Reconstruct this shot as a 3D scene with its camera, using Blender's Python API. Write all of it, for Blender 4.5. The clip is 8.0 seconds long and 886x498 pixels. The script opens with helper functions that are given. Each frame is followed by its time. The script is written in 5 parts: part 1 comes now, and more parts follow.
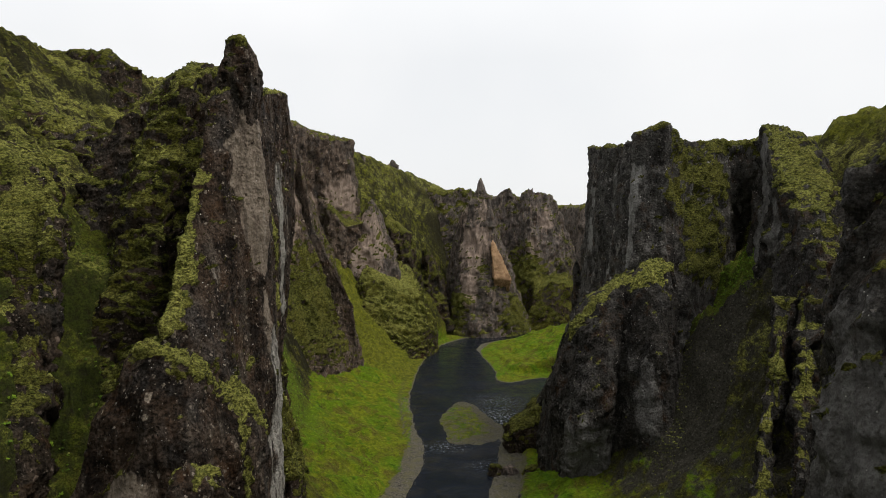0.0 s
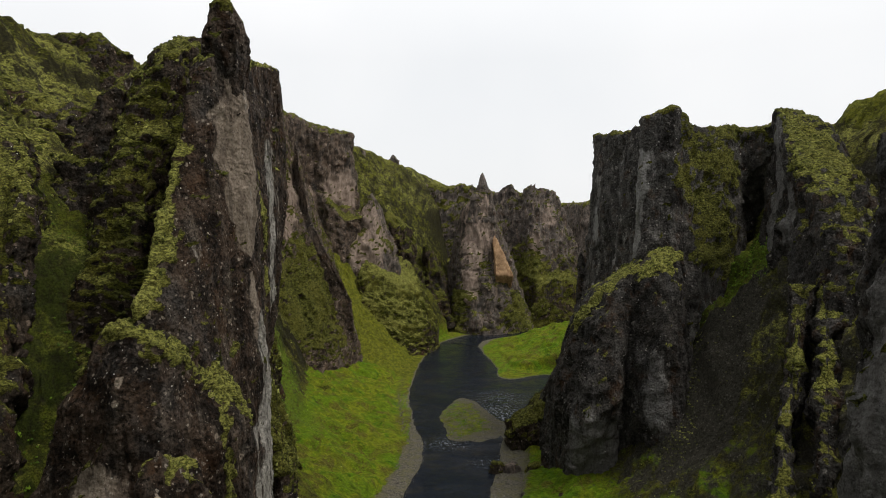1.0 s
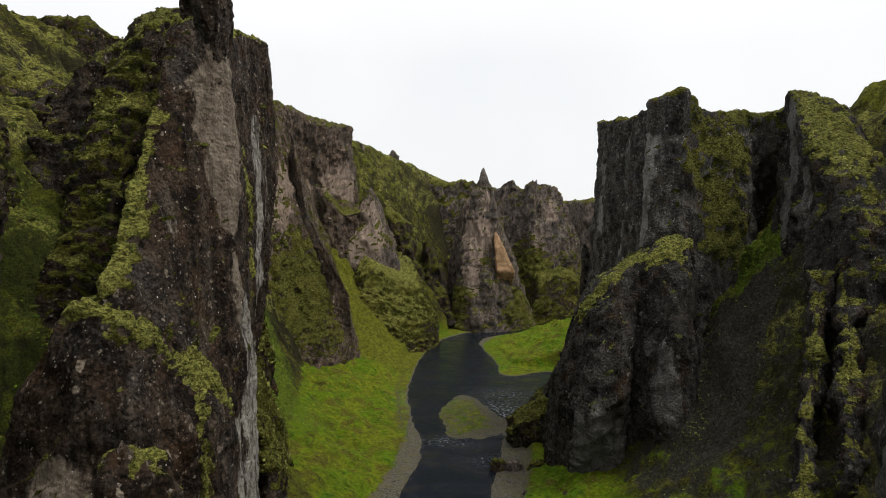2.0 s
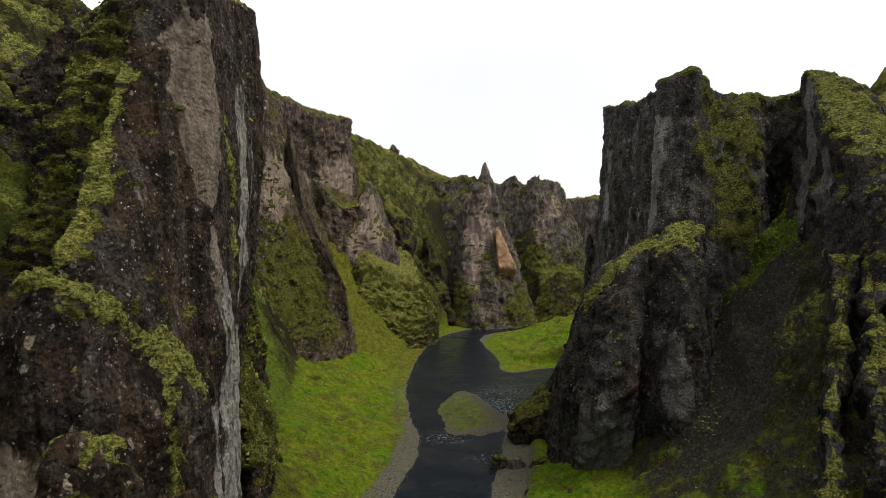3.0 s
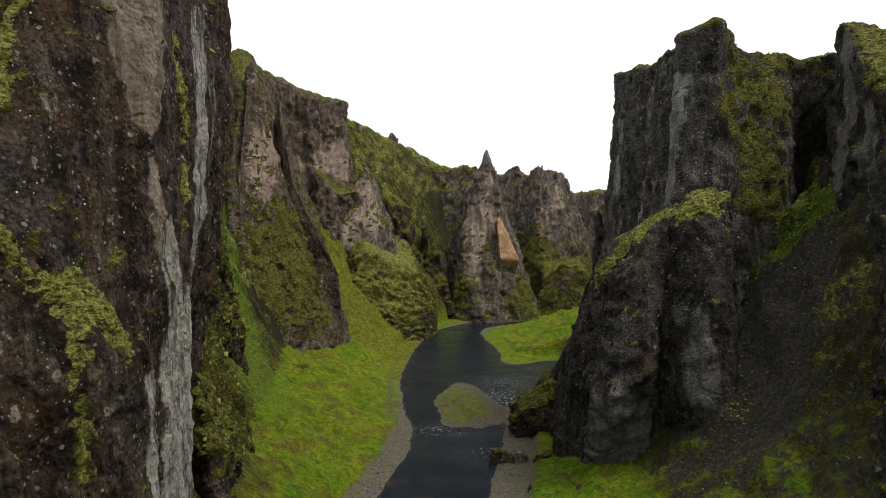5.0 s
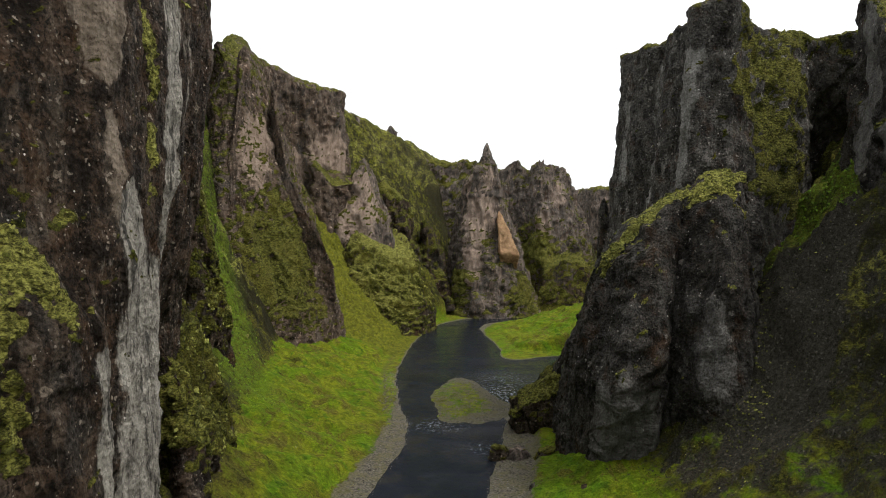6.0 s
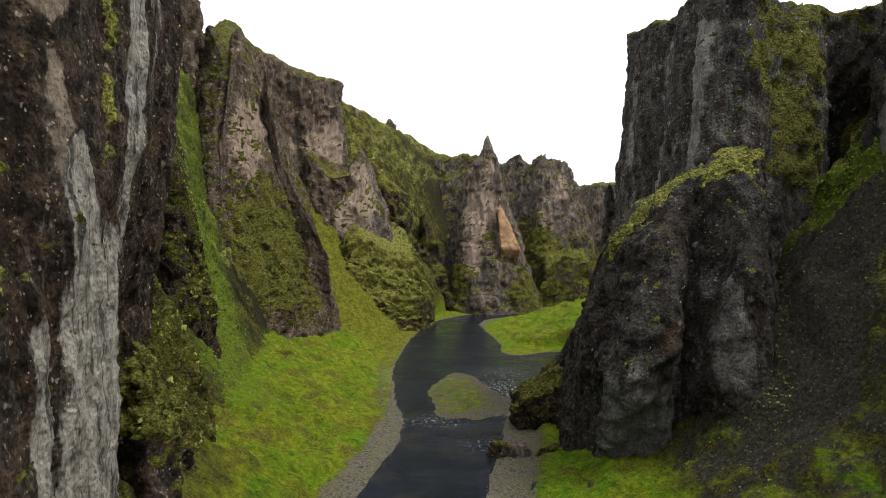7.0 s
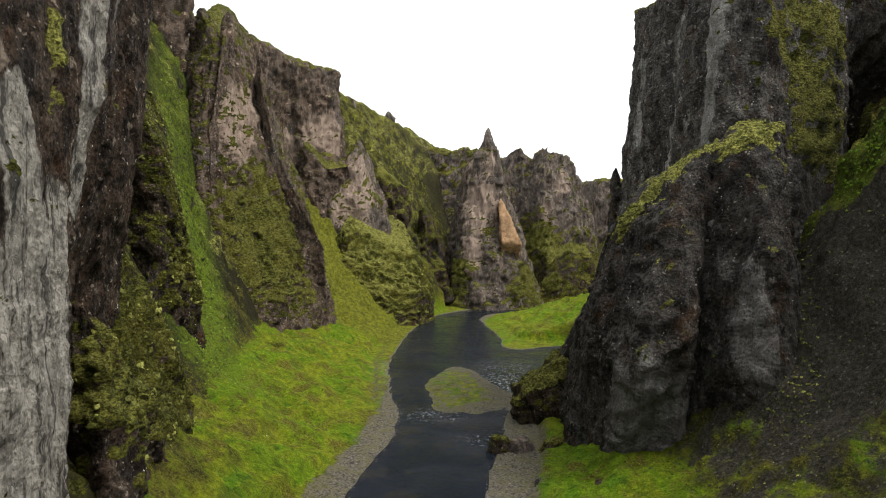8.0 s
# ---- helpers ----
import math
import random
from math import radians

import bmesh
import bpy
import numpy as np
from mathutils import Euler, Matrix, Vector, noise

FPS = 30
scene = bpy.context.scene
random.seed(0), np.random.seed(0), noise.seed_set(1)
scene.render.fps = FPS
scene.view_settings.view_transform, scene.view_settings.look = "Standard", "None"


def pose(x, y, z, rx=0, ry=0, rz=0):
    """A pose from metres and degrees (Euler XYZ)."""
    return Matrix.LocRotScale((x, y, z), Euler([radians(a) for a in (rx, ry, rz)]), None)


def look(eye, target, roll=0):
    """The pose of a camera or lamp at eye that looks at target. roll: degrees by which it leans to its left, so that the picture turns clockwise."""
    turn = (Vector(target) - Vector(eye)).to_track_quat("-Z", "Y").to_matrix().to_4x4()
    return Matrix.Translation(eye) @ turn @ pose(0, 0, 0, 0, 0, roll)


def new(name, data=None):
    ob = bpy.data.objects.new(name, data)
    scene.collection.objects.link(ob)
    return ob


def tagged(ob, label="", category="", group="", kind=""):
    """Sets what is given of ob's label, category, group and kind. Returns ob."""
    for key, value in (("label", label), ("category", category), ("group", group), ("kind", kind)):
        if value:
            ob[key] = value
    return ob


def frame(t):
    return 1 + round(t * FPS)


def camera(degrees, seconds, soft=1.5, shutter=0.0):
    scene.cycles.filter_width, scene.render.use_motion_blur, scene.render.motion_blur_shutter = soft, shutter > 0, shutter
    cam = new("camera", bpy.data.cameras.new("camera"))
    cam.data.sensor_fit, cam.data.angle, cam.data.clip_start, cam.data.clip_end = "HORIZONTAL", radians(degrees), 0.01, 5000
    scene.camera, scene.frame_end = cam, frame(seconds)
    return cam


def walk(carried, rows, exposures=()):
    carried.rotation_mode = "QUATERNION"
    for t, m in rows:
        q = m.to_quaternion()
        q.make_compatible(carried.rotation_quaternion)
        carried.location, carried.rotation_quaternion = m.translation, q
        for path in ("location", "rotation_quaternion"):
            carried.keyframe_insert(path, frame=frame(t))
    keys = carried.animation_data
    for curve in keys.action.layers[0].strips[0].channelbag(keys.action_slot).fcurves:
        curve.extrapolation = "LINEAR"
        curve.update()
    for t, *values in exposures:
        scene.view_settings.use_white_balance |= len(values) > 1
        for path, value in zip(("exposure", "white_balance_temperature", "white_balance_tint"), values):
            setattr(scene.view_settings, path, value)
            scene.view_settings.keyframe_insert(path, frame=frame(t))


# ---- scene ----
cam = camera(66.0, 8.0, soft=1.0)
PATH = [
    (0, (1.35, 2.952, 42.382), (1.334, 4.952, 42.343), -0.2),
    (0.5, (1.46, 5.16, 41.304), (1.441, 7.159, 41.266), -0.0),
    (1, (1.594, 7.473, 40.227), (1.573, 9.473, 40.19), -0.1),
    (2.5, (2.086, 14.495, 36.999), (2.059, 16.494, 36.966), -0.0),
    (3, (2.262, 17.04, 35.837), (2.233, 19.04, 35.805), 0.1),
    (3.5, (2.443, 19.596, 34.696), (2.413, 21.596, 34.665), 0.1),
    (4, (2.624, 22.116, 33.642), (2.593, 24.115, 33.61), 0.2),
    (4.5, (2.861, 24.608, 32.531), (2.828, 26.608, 32.5), 0.4),
    (5, (3.01, 27.131, 31.363), (2.976, 29.13, 31.335), 0.4),
    (6.5, (3.466, 35.027, 28.173), (3.432, 37.027, 28.145), 0.8),
    (7, (3.694, 37.708, 27.104), (3.658, 39.708, 27.076), 0.8),
    (7.5, (3.933, 40.368, 26.002), (3.896, 42.368, 25.974), 1.0),
    (8, (4.044, 42.926, 24.891), (4.006, 44.926, 24.863), 0.9),
]
walk(cam, [(t, look(eye, target, roll)) for t, eye, target, roll in PATH],
     [(0, -0.28), (2.5, -0.18), (4, -0.01), (5, 0.06), (6.5, 0.28), (8, 0.52)])

# ---- light ----
world = bpy.data.worlds.new("overcast_sky")
scene.world = world
world.use_nodes = True
wt = world.node_tree
wt.nodes.clear()
w_out = wt.nodes.new("ShaderNodeOutputWorld")
w_bg = wt.nodes.new("ShaderNodeBackground")
w_sky = wt.nodes.new("ShaderNodeTexSky")
w_sky.sky_type = "NISHITA"
w_sky.sun_disc = False
SUN_AZ, SUN_EL = 98.0, 62.0          # degrees clockwise from +y, and above the horizon
w_sky.sun_elevation = radians(SUN_EL)
w_sky.sun_rotation = radians(SUN_AZ)
w_sky.air_density, w_sky.dust_density = 1.0, 4.0
w_coord = wt.nodes.new("ShaderNodeTexCoord")
w_noise = wt.nodes.new("ShaderNodeTexNoise")
w_noise.inputs["Scale"].default_value = 2.2
w_noise.inputs["Detail"].default_value = 4
w_ramp = wt.nodes.new("ShaderNodeValToRGB")
w_ramp.color_ramp.elements[0].position = 0.3
w_ramp.color_ramp.elements[0].color = (0.97, 0.985, 1.0, 1)
w_ramp.color_ramp.elements[1].position = 0.6
w_ramp.color_ramp.elements[1].color = (1.06, 1.06, 1.06, 1)
w_sep = wt.nodes.new("ShaderNodeSeparateXYZ")
w_up = wt.nodes.new("ShaderNodeMapRange")
w_up.inputs[1].default_value, w_up.inputs[2].default_value = 0.25, 1.0
w_up.inputs[3].default_value, w_up.inputs[4].default_value = 1.0, 1.7
w_dome = wt.nodes.new("ShaderNodeVectorMath")
w_dome.operation = "SCALE"
wt.links.new(w_coord.outputs["Generated"], w_sep.inputs[0])
wt.links.new(w_sep.outputs[2], w_up.inputs[0])
wt.links.new(w_ramp.outputs[0], w_dome.inputs[0])
wt.links.new(w_up.outputs[0], w_dome.inputs["Scale"])
w_dim = wt.nodes.new("ShaderNodeVectorMath")
w_dim.operation = "SCALE"
w_dim.inputs["Scale"].default_value = 0.1
w_mix = wt.nodes.new("ShaderNodeMix")
w_mix.data_type = "RGBA"
w_mix.inputs[0].default_value = 0.88   # cloud cover
wt.links.new(w_coord.outputs["Generated"], w_noise.inputs["Vector"])
wt.links.new(w_noise.outputs["Fac"], w_ramp.inputs[0])
wt.links.new(w_sky.outputs[0], w_dim.inputs[0])
wt.links.new(w_dim.outputs[0], w_mix.inputs[6])
wt.links.new(w_dome.outputs[0], w_mix.inputs[7])
wt.links.new(w_mix.outputs[2], w_bg.inputs[0])
w_bg.inputs[1].default_value = 1.18
wt.links.new(w_bg.outputs[0], w_out.inputs[0])

sun = new("sun", bpy.data.lights.new("sun", "SUN"))
sun.data.energy = 3.6
sun.data.angle = radians(22)
sun.data.color = (1.0, 0.96, 0.9)
sun_way = Vector((math.sin(radians(SUN_AZ)) * math.cos(radians(SUN_EL)), math.cos(radians(SUN_AZ)) * math.cos(radians(SUN_EL)), math.sin(radians(SUN_EL))))
sun.matrix_world = look(sun_way * 300, (0, 0, 0))

# ---- materials ----


class Nodes:
    """A short hand for node trees."""

    def __init__(self, name):
        self.mat = bpy.data.materials.new(name)
        self.mat.use_nodes = True
        self.t = self.mat.node_tree
        self.t.nodes.clear()
        self.out = self.t.nodes.new("ShaderNodeOutputMaterial")
        self.bsdf = self.t.nodes.new("ShaderNodeBsdfPrincipled")
        self.t.links.new(self.bsdf.outputs[0], self.out.inputs[0])
        self.coord = self.t.nodes.new("ShaderNodeTexCoord").outputs["Object"]
        self.geo = self.t.nodes.new("ShaderNodeNewGeometry")

    def put(self, socket, value):
        if isinstance(value, bpy.types.NodeSocket):
            self.t.links.new(value, socket)
        elif isinstance(value, (tuple, list)) and len(value) == 3 and socket.type == "RGBA":
            socket.default_value = (*value, 1)
        else:
            socket.default_value = value

    def math(self, op, a, b=0.0, c=0.0, clamp=False):
        n = self.t.nodes.new("ShaderNodeMath")
        n.operation, n.use_clamp = op, clamp
        for i, v in enumerate((a, b, c)):
            self.put(n.inputs[i], v)
        return n.outputs[0]

    def scaled(self, sx, sy, sz):
        n = self.t.nodes.new("ShaderNodeMapping")
        self.put(n.inputs[0], self.coord)
        n.inputs["Scale"].default_value = (sx, sy, sz)
        return n.outputs[0]

    def noise(self, scale, detail=4.0, rough=0.55, vec=None, warp=0.0):
        n = self.t.nodes.new("ShaderNodeTexNoise")
        self.put(n.inputs["Vector"], vec if vec is not None else self.coord)
        n.inputs["Scale"].default_value = scale
        n.inputs["Detail"].default_value = detail
        n.inputs["Roughness"].default_value = rough
        n.inputs["Distortion"].default_value = warp
        return n.outputs["Fac"]

    def cells(self, scale, vec=None, out="Distance", feature="F1"):
        n = self.t.nodes.new("ShaderNodeTexVoronoi")
        n.feature = feature
        self.put(n.inputs["Vector"], vec if vec is not None else self.coord)
        n.inputs["Scale"].default_value = scale
        return n.outputs[out]

    def step(self, v, a, b):
        n = self.t.nodes.new("ShaderNodeMapRange")
        n.interpolation_type = "SMOOTHSTEP"
        self.put(n.inputs[0], v)
        n.inputs[1].default_value, n.inputs[2].default_value = a, b
        return n.outputs[0]

    def mix(self, f, a, b, blend="MIX"):
        n = self.t.nodes.new("ShaderNodeMix")
        n.data_type, n.blend_type = "RGBA", blend
        self.put(n.inputs[0], f)
        self.put(n.inputs[6], a)
        self.put(n.inputs[7], b)
        return n.outputs[2]

    def attr(self, name):
        n = self.t.nodes.new("ShaderNodeAttribute")
        n.attribute_name = name
        return n.outputs["Fac"]

    def up(self):
        n = self.t.nodes.new("ShaderNodeSeparateXYZ")
        self.put(n.inputs[0], self.geo.outputs["Normal"])
        return n.outputs[2]

    def bump(self, height, dist, strength=1.0, under=None):
        n = self.t.nodes.new("ShaderNodeBump")
        n.inputs["Strength"].default_value = strength
        n.inputs["Distance"].default_value = dist
        self.put(n.inputs["Height"], height)
        if under is not None:
            self.put(n.inputs["Normal"], under)
        return n.outputs[0]

    def done(self, color, rough, normal=None, spec=0.3):
        self.put(self.bsdf.inputs["Base Color"], color)
        self.put(self.bsdf.inputs["Roughness"], rough)
        self.bsdf.inputs["Specular IOR Level"].default_value = spec
        if normal is not None:
            self.put(self.bsdf.inputs["Normal"], normal)
        return self.mat


def moss_colour(n, size=1.0):
    """Olive to yellow-green moss with patches and fine mottling."""
    big = n.noise(0.16 / size, 4, 0.6)
    mid = n.noise(1.3 / size, 8, 0.78, n.scaled(1, 1, 2.4))
    fine = n.noise(3.4, 6, 0.8, n.scaled(1, 1, 1.8))
    c = n.mix(n.step(mid, 0.4, 0.62), (0.017, 0.018, 0.005), (0.105, 0.112, 0.013))
    c = n.mix(n.math("MULTIPLY", n.step(big, 0.42, 0.62), 0.5), c, (0.13, 0.118, 0.019))
    c = n.mix(n.math("MULTIPLY", n.step(n.noise(0.5, 6, 0.7, None, 0.5), 0.55, 0.66), 0.5), c, (0.05, 0.04, 0.014))
    # pale moss on exposed crests: dryness plus top light painted into the colour
    pale = n.math("MULTIPLY", n.attr("dry_lit"), n.step(mid, 0.36, 0.56))
    c = n.mix(n.math("MULTIPLY", pale, 0.85), c, (0.4, 0.4, 0.1))
    return n.mix(n.step(fine, 0.43, 0.56), n.mix(0.72, c, (0.006, 0.006, 0.003)), c)


def clasts(n, c, size, share, light, vec=None):
    """Angular stones set in the rock: random tones, some left out."""
    bend = n.t.nodes.new("ShaderNodeTexNoise")
    n.put(bend.inputs["Vector"], n.coord)
    bend.inputs["Scale"].default_value = size * 1.3
    bend.inputs["Detail"].default_value = 3
    add = n.t.nodes.new("ShaderNodeVectorMath")
    add.operation = "MULTIPLY_ADD"
    n.put(add.inputs[0], bend.outputs["Color"])
    add.inputs[1].default_value = (1.1 / size, 1.1 / size, 1.1 / size)
    n.put(add.inputs[2], n.coord)
    vec = add.outputs[0]
    tone = n.cells(size, vec, "Color")
    sep = n.t.nodes.new("ShaderNodeSeparateColor")
    n.put(sep.inputs[0], tone)
    inside = n.step(n.cells(size, vec), 0.42, 0.3)
    pick = n.math("MULTIPLY", n.step(sep.outputs[0], 1 - share, 1 - share + 0.03), inside)
    return n.mix(pick, c, n.mix(sep.outputs[1], n.mix(0.6, c, light), light))


def rock_material(name, dark, mid, pale, stones=1.0, stain=0.35, grey=(0.16, 0.15, 0.135), mottle=1.0):
    """Palagonite rock: dark weathered crust, paler broken faces, streaks, lichen spots, moss where it faces up."""
    n = Nodes(name)
    tall = n.scaled(1, 1, 0.16)
    crust = n.noise(0.5, 8, 0.7)
    streak = n.noise(0.7, 6, 0.65, tall, 0.5)
    grain = n.noise(4.0, 6, 0.75)
    c = n.mix(n.step(crust, 0.4, 0.62), dark, mid)
    c = n.mix(n.math("MULTIPLY", n.step(streak, 0.48, 0.68), stain), c, n.mix(0.55, mid, pale))
    # rusty patches and grey weathered sheets
    c = n.mix(n.math("MULTIPLY", n.step(n.noise(0.33, 6, 0.7, None, 0.5), 0.53, 0.66), 0.5), c, (0.075, 0.036, 0.014))
    c = n.mix(n.math("MULTIPLY", n.step(n.noise(0.12, 6, 0.7, n.scaled(1, 1, 0.6), 0.6), 0.5, 0.64), 0.4), c, n.mix(n.step(grain, 0.4, 0.6), n.mix(0.5, dark, grey), grey))
    # breccia
    light = n.mix(0.4, pale, (0.2, 0.16, 0.115))
    c = clasts(n, c, 1.1, 0.07 * stones, light)
    c = clasts(n, c, 2.6, 0.12 * stones, n.mix(0.25, light, (0.3, 0.28, 0.25)))
    c = clasts(n, c, 6.5, 0.07 * stones, n.mix(0.3, light, (0.32, 0.3, 0.27)))
    # near-black grain and blotches set by noise
    c = n.mix(n.step(grain, 0.4, 0.56), n.mix(0.55 * mottle, c, (0.006, 0.005, 0.004)), c)
    c = n.mix(n.step(n.noise(1.7, 7, 0.75, None, 0.8), 0.44, 0.39), c, n.mix(0.85 * mottle, c, (0.005, 0.004, 0.003)))
    # broken pale faces, ragged at the edge, streaked from above
    ragged = n.math("SUBTRACT", n.noise(0.4, 8, 0.75, n.scaled(1, 1, 0.3)), 0.5)
    rag = n.math("ADD", n.attr("pale"), n.math("MULTIPLY", ragged, 2.4))
    palec = n.mix(n.step(n.noise(1.1, 7, 0.7, n.scaled(1, 1, 0.22)), 0.32, 0.68), n.mix(0.25, mid, pale), n.mix(0.7, mid, pale))
    palec = n.mix(n.math("MULTIPLY", n.step(n.noise(0.8, 6, 0.7, n.scaled(1, 1, 0.07), 0.4), 0.55, 0.66), 0.8), palec, n.mix(0.2, dark, pale))
    palec = n.mix(n.math("MULTIPLY", n.step(n.noise(5.0, 6, 0.75), 0.47, 0.33), 0.7), palec, dark)
    palec = n.mix(n.math("MULTIPLY", n.step(n.noise(9.0, 5, 0.8), 0.46, 0.38), 0.6), palec, n.mix(0.3, dark, pale))
    palec = n.mix(n.math("MULTIPLY", n.step(n.noise(1.6, 8, 0.8), 0.45, 0.37), 0.8), palec, mid)
    c = n.mix(n.math("MULTIPLY", n.step(rag, 0.22, 0.6), 0.9), c, palec)
    # chalky grey faces where the wall broke last, with black runs of water
    white = n.mix(n.step(n.noise(1.4, 8, 0.75, n.scaled(1, 1, 0.35)), 0.36, 0.6), (0.17, 0.158, 0.137), (0.41, 0.385, 0.335))
    white = n.mix(n.math("MULTIPLY", n.step(n.noise(0.9, 8, 0.75, n.scaled(1, 1, 0.1), 0.7), 0.51, 0.58), 0.85), white, (0.035, 0.033, 0.03))
    white = n.mix(n.math("MULTIPLY", n.step(n.noise(3.4, 8, 0.8, None, 1.2), 0.46, 0.4), 0.8), white, (0.07, 0.065, 0.058))
    fresh = n.math("ADD", n.attr("chalk"), n.math("MULTIPLY", ragged, 2.2))
    c = n.mix(n.math("MULTIPLY", n.step(fresh, 0.25, 0.5), 0.95), c, white)
    # white lichen and droppings
    near_spot, spot_tone = n.cells(2.6), n.cells(2.6, None, "Color")
    sep = n.t.nodes.new("ShaderNodeSeparateColor")
    n.put(sep.inputs[0], spot_tone)
    reach = n.math("MULTIPLY", n.math("POWER", sep.outputs[0], 4.5), 0.21)
    spots = n.step(n.math("SUBTRACT", reach, near_spot), 0.0, 0.04)
    c = n.mix(n.math("MULTIPLY", spots, n.step(n.noise(0.3, 4, 0.7), 0.47, 0.56)), c, (0.62, 0.6, 0.55))
    # moss
    m = n.math("ADD", n.attr("moss"), n.math("MULTIPLY", n.math("SUBTRACT", n.noise(1.5, 8, 0.78, n.scaled(1, 1, 2.2)), 0.5), 2.2))
    mf = n.step(m, 0.42, 0.58)
    c = n.mix(mf, c, moss_colour(n))
    relief = n.math("ADD", n.math("MULTIPLY", n.noise(1.2, 9, 0.75), 1.0), n.math("MULTIPLY", n.cells(2.6), 0.3))
    relief = n.math("ADD", relief, n.math("MULTIPLY", mf, n.math("MULTIPLY", n.noise(2.6, 4, 0.7, n.scaled(1, 1, 1.6)), 0.8)))
    nb = n.bump(relief, 1.15, 1.0)
    return n.done(c, n.math("ADD", 0.72, n.math("MULTIPLY", mf, 0.2)), nb, 0.05)


ROCK_BROWN = rock_material("brown_breccia", (0.0115, 0.008, 0.0058), (0.073, 0.049, 0.033), (0.46, 0.385, 0.3), 0.85, 0.3, (0.13, 0.122, 0.112))
ROCK_ORANGE = rock_material("orange_tuff", (0.3, 0.18, 0.1), (0.52, 0.33, 0.185), (0.62, 0.42, 0.25), 0.0, 0.3, (0.45, 0.3, 0.18), 0.15)
# brown breccia with the haze of middle distance mixed into its colours
ROCK_MID = rock_material("hazed_brown_breccia", (0.034, 0.026, 0.02), (0.13, 0.095, 0.07), (0.5, 0.385, 0.31), 0.8, 0.35, (0.12, 0.115, 0.108), 0.6)
ROCK_DARK = rock_material("dark_breccia", (0.0125, 0.0112, 0.0095), (0.058, 0.052, 0.045), (0.25, 0.242, 0.23), 0.5, 0.35, (0.09, 0.088, 0.084), 0.8)
ROCK_CLIFF = rock_material("fluted_breccia", (0.026, 0.0235, 0.021), (0.105, 0.097, 0.087), (0.42, 0.41, 0.385), 0.6, 0.35, (0.12, 0.117, 0.11), 0.75)
ROCK_MOSSY = rock_material("mossy_breccia", (0.012, 0.009, 0.006), (0.06, 0.045, 0.031), (0.3, 0.22, 0.17), 0.7, 0.35, (0.1, 0.095, 0.085), 0.8)
# pinkish tuff, lightened and flattened to paint in the far haze
ROCK_FAR = rock_material("hazed_pinkish_tuff", (0.052, 0.045, 0.04), (0.145, 0.12, 0.103), (0.52, 0.385, 0.3), 0.4, 0.5, (0.17, 0.155, 0.14), 0.3)


def cushion_material():
    n = Nodes("moss_cushions")
    r = n.geo.outputs["Random Per Island"]
    c = n.mix(n.math("POWER", r, 1.6), (0.07, 0.08, 0.011), (0.38, 0.385, 0.1))
    c = n.mix(n.step(n.noise(0.22, 5, 0.6), 0.42, 0.62), n.mix(0.62, c, (0.022, 0.027, 0.006)), c)
    c = n.mix(n.step(n.noise(5.0, 6, 0.78), 0.38, 0.6), n.mix(0.65, c, (0.012, 0.013, 0.004)), c)
    return n.done(c, 0.95, n.bump(n.noise(7.0, 5, 0.75), 0.22, 1.0), 0.1)


CUSHION = cushion_material()


def leaf_material():
    n = Nodes("broad_green_leaves")
    r = n.geo.outputs["Random Per Island"]
    c = n.mix(r, (0.02, 0.044, 0.005), (0.12, 0.19, 0.013))
    return n.done(c, 0.75, None, 0.1)


LEAF = leaf_material()


def plain_stone(name, dark, light):
    n = Nodes(name)
    r = n.geo.outputs["Random Per Island"]
    c = n.mix(r, dark, light)
    c = n.mix(n.step(n.noise(5.0, 5, 0.7), 0.35, 0.65), n.mix(0.5, c, (0.02, 0.018, 0.015)), c)
    return n.done(c, 0.85, n.bump(n.noise(6.0, 5, 0.7), 0.05, 0.8), 0.1)


PEBBLE = plain_stone("river_pebbles", (0.03, 0.027, 0.023), (0.19, 0.175, 0.145))
SCREE = plain_stone("scree_stones", (0.012, 0.011, 0.008), (0.06, 0.054, 0.042))


